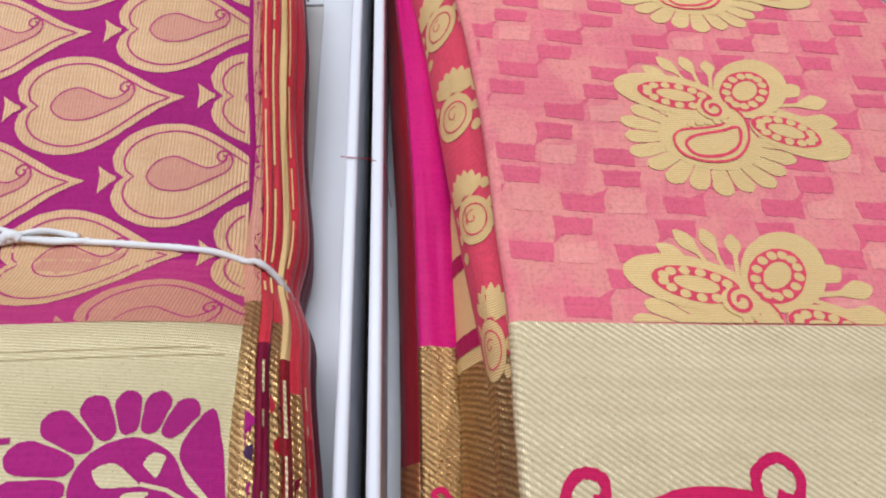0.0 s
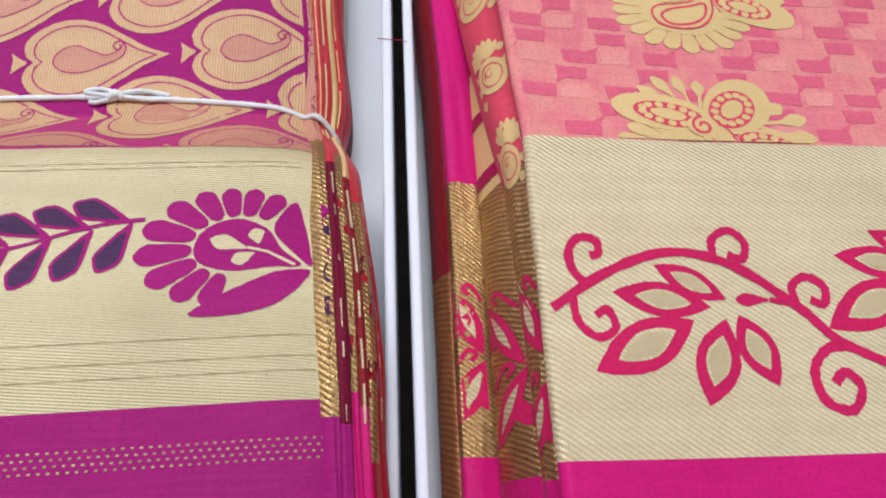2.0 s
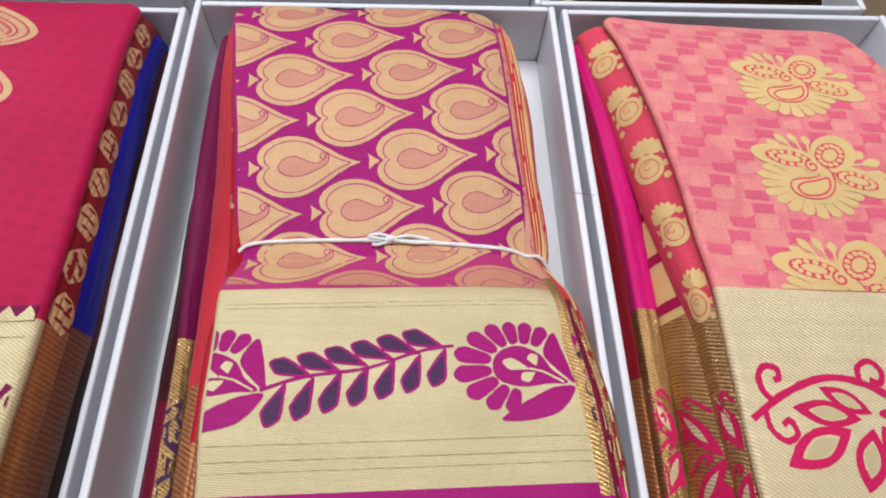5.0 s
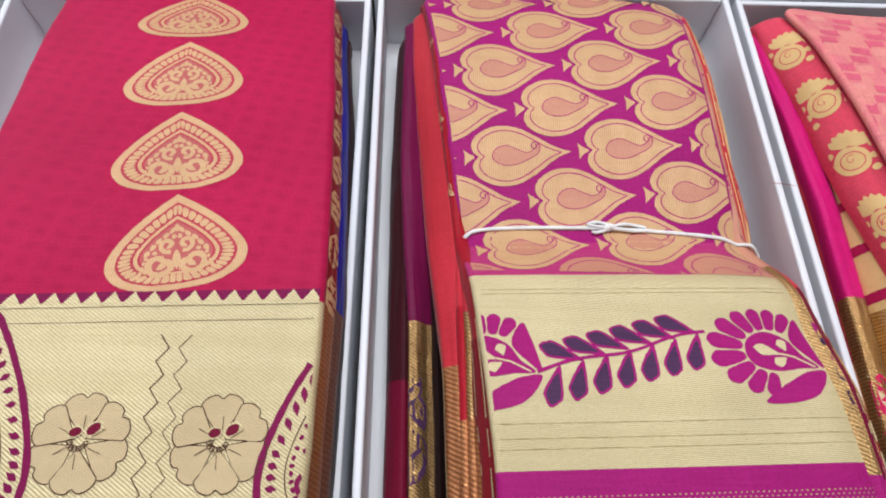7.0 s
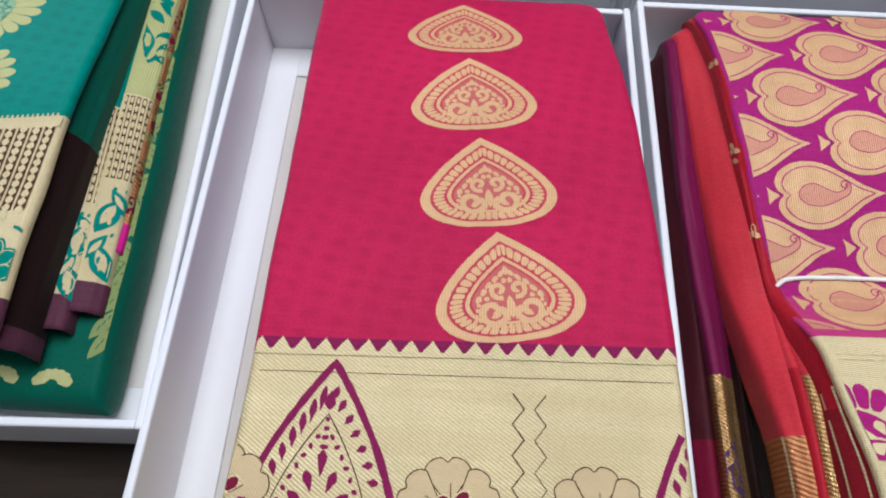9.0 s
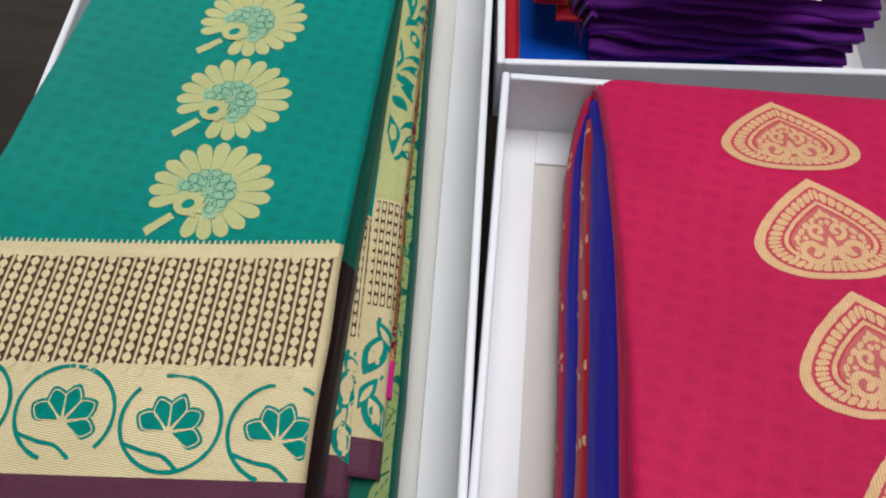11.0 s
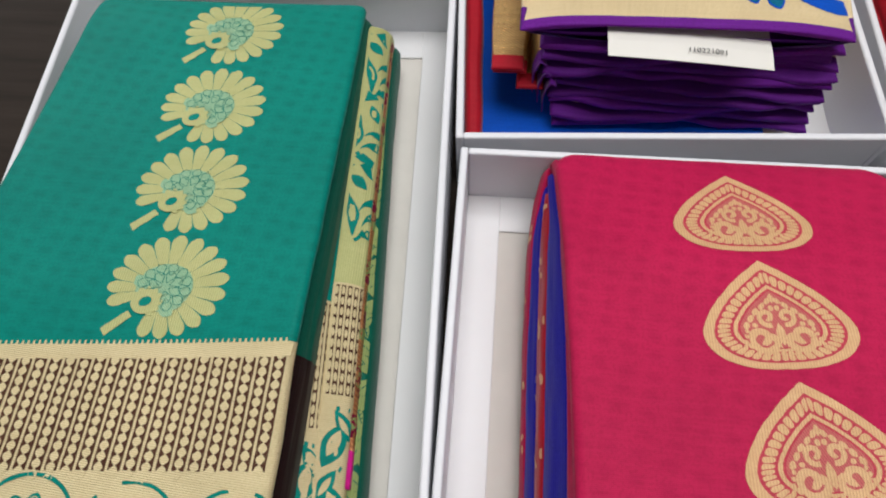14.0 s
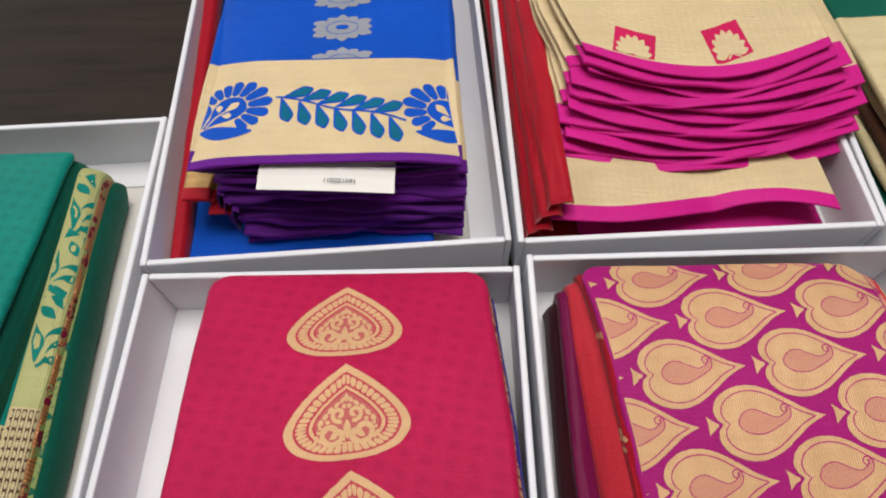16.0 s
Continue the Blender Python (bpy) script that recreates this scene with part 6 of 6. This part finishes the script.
edge_figures(GREEN_FOLDS[1], GREEN, 1, 0.0056, ["brown_thread", "gold_fine"], [-0.1050 - 0.0058 * k for k in range(11)], "bead")
edge_figures(GREEN_FOLDS[2], GREEN, 1, 0.0095, ["green", "gold_fine"], [-0.168, -0.196], "vine")
edge_figures(GREEN_FOLDS[1], GREEN, 1, 0.0056, ["green", "gold_fine"], [-0.186, -0.210], "vine")
edge_figures(CORAL_FOLDS[3], CORAL, -1, 0.0120, ["gold_coral", "vine_soft"], [-0.050 - 0.0450 * k for k in range(5)], "spray")
edge_figures(CORAL_FOLDS[2], CORAL, -1, 0.0082, ["crimson_deep", "vine_soft"], [-0.045 - 0.030 * k for k in range(7)], "bar")
for q, ys in ((1, (-0.282, -0.308)), (2, (-0.290, -0.318)), (3, (-0.292, -0.325))):
    edge_figures(CORAL_FOLDS[q], CORAL, -1, 0.01, ["vine", "gold_twill"], ys, "leafvine")
edge_figures(PURPLE_FOLDS[0], PURPLE, 1, 0.003, ["purple_pink", "rose_gold"], [-0.03 - 0.0165 * k for k in range(11)], "blot")
for q, ys in ((0, (-0.262, -0.284)), (2, (-0.255, -0.300)), (4, (-0.283, -0.306))):
    edge_figures(PURPLE_FOLDS[q], PURPLE, 1, 0.003, ["purple" if q < 1 else "red", "violet_dark" if q < 2 else "maroon"], ys, "blot")
edge_figures(PURPLE_SIDE[4], PURPLE, -1, 0.006, ["gold_motif"], [-0.06, -0.115, -0.165], "speck")
edge_figures(PURPLE_SIDE[1], PURPLE, -1, 0.010, ["violet_dark", "gold_pleat"], [-0.284, -0.312], "vine")
edge_figures(PINK_FOLDS[0], PINK, -1, 0.012, ["gold_motif", "red_dark"], [-0.045 - 0.040 * k for k in range(5)], "speck")
edge_figures(PINK_FOLDS[2], PINK, -1, 0.012, ["gold_motif", "red_dark"], [-0.040 - 0.032 * k for k in range(6)], "speck")
edge_figures(PINK_FOLDS[5], PINK, 1, 0.0047, ["gold_motif", "red_dark"], [-0.035 - 0.026 * k for k in range(9)], "run")

# lotus squares of the gold saree
for x, y, tn in ((0.338, 0.1655, -14), (0.4035, 0.1715, 10), (0.338, 0.262, -10), (0.4035, 0.262, 8)):
    m = Motif(MAG_TOP, ["vine", "gold_plain"], mover(x, y, tn), (0.156, 0.41))
    m.fill([(-0.0145, 0.0125), (0.0135, 0.0145), (0.0145, -0.0130), (-0.0135, -0.0145)], 0)
    for q in range(9):
        a = radians(90 + 26 * (q - 4))
        m.fill(petal(0.0, -0.008, 0.0125 * math.cos(a), -0.006 + 0.0155 * math.sin(a), 0.0062, 0.55), 1, 0.0006 + 0.00003 * q)
    m.line([(-0.004, -0.0125), (0.0, -0.009), (0.005, -0.0130)], 0.0012, 1, 0.0008)
    m.done("lotus_motif", MAGENTA)


# ---- string and label ----
def tube(pts, r, sides=7, lumps=0.0):
    verts, faces = [], []
    n = len(pts)
    for k, p in enumerate(pts):
        p = Vector(p)
        d = (Vector(pts[min(n - 1, k + 1)]) - Vector(pts[max(0, k - 1)])).normalized()
        a = d.cross(Vector((0, 0, 1)))
        a = a.normalized() if a.length > 1e-4 else Vector((0, 1, 0))
        b = d.cross(a)
        for q in range(sides):
            w = q * TAU / sides + k * 0.5
            rr = r * (1 + lumps * math.sin(2 * w + k * 1.3))
            verts.append(p + rr * (a * math.cos(w) + b * math.sin(w)))
        if k:
            for q in range(sides):
                faces.append(((k - 1) * sides + q, (k - 1) * sides + (q + 1) % sides, k * sides + (q + 1) % sides, k * sides + q))
    faces.append(tuple(range(sides - 1, -1, -1)))
    faces.append(tuple(range((n - 1) * sides, n * sides)))
    return verts, faces


def curve3(pts, n=6):
    xy = smooth_loop([(p[0], p[1]) for p in pts], n, False)
    zz = smooth_loop([(p[2], 0) for p in pts], n, False)
    return [(a[0], a[1], b[0]) for a, b in zip(xy, zz)]


STRING = thing("string", (0.4, -0.19, 0.05), "thin white cotton string tied round the purple saree", "string")
R = 0.00125


def on_purple(x, y, lift=0.0009):
    return (x, y, PURPLE_TOP.top(x, y) + lift)


loop = [(0.3085, -0.202, 0.030), (0.3095, -0.199, 0.046), on_purple(0.3145, -0.1935, 0.0008)] + [on_purple(x, y) for x, y in ((0.322, -0.1895), (0.345, -0.1880), (0.370, -0.1875), (0.396, -0.1875), (0.42, -0.1883), (0.444, -0.1900), (0.464, -0.1915), (0.475, -0.1935))] + [(0.4808, -0.1958, 0.0530), (0.4850, -0.1982, 0.0495), (0.4882, -0.2012, 0.0445), (0.4902, -0.2040, 0.0360), (0.4906, -0.2050, 0.0260)]
v, f = tube(curve3(loop, 7), R, 8, 0.12)
part("loop", v, f, ["string"], STRING)
for pts in ([on_purple(0.398, -0.1872, 0.002), on_purple(0.408, -0.1850, 0.002), on_purple(0.420, -0.1868, 0.0016)], [on_purple(0.398, -0.1878, 0.0022), on_purple(0.386, -0.1858, 0.002), on_purple(0.3915, -0.1840, 0.0018), on_purple(0.400, -0.1868, 0.0024)],
            [on_purple(0.400, -0.1880, 0.002), on_purple(0.391, -0.1905, 0.0016), on_purple(0.388, -0.1900, 0.0014)], [on_purple(0.399, -0.1878, 0.0024), on_purple(0.412, -0.1892, 0.002), on_purple(0.424, -0.1880, 0.0012)]):
    v, f = tube(curve3(pts, 6), R * 0.85, 7, 0.12)
    part("bow_strand", v, f, ["string"], STRING)
v, f = tube(curve3([on_purple(0.3955, -0.1885, 0.0022), on_purple(0.3985, -0.1870, 0.0030), on_purple(0.4015, -0.1880, 0.0022)], 6), R * 1.5, 8, 0.2)
part("knot", v, f, ["string"], STRING)

LABEL = thing("paper_label", (0.12, 0.06, 0.08), "white paper label with printed number, tucked in violet folds", "label")
lx = [0.078 + 0.091 * k / 20 for k in range(21)]
verts, faces = [], []
for j, y in enumerate((0.0, 0.011, 0.024, 0.05)):
    for k, x in enumerate(lx):
        u = k / 20
        verts.append((x, 0.0435 - 0.003 * u + y, 0.0822 - 0.0035 * u + 0.0008 * math.sin(3 * u) - (0.0012 if j == 0 else 0) - 0.05 * max(0.0, y - 0.011)))
n0 = len(verts)
verts += [(a, b, c - 0.0003) for a, b, c in verts]
for j in range(3):
    for k in range(20):
        q = j * 21 + k
        faces += [(q, q + 1, q + 22, q + 21), (n0 + q + 21, n0 + q + 22, n0 + q + 1, n0 + q)]
for k in range(20):
    faces.append((n0 + k, n0 + k + 1, k + 1, k))
part("paper", verts, faces, ["paper"], LABEL, smooth=False)
fc = bpy.data.curves.new("printed_number", "FONT")
fc.body, fc.size, fc.extrude, fc.align_x = "110221091", 0.0050, 0.00005, "LEFT"
fc.materials.append(M["ink"])
num = new("printed_number", fc)
num.parent = LABEL
num.matrix_local = pose(0.1215 - 0.12, 0.0475 - 0.06, 0.0822 - 0.08, 0, 2.2, -2)

# ---- small things ----
spot = Slab(0.4, 0.016, kn((0.41, -0.022), (0.016, -0.004)), kn((0.41, 0.18), (0.016, 0.193)), const(0.0115), 0.009, 65.0, 0.0008, 0.01)
m = Motif(spot, ["gold_pale"], mover(0.098, 0.0265), (0.018, 0.4))
for q in range(6):
    a = radians(30 * q + 15)
    m.fill(petal(0, 0, 0.0055 * math.cos(a), 0.0055 * math.sin(a), 0.003), 0)
m.done("flower_motif", BLUE)
THREAD = thing("thread", (0.52, -0.15, 0.05), "thin red thread lying over the white box rims", "thread")
v, f = tube(curve3([(0.5065, -0.1505, 0.0502), (0.5115, -0.1512, 0.0506), (0.5180, -0.1520, 0.0504), (0.5225, -0.1530, 0.0480), (0.5240, -0.157, 0.0400), (0.5250, -0.161, 0.0300)], 6), 0.00018, 5)
part("strand", v, f, ["red"], THREAD)
TAG = thing("paper_tag", (-0.13, -0.25, 0.06), "plain white paper tag under the green saree's hem", "tag")
v, f = block((-0.160, -0.2665, 0.0590), (-0.104, -0.235, 0.0594))
part("paper", v, f, ["paper"], TAG, smooth=False)
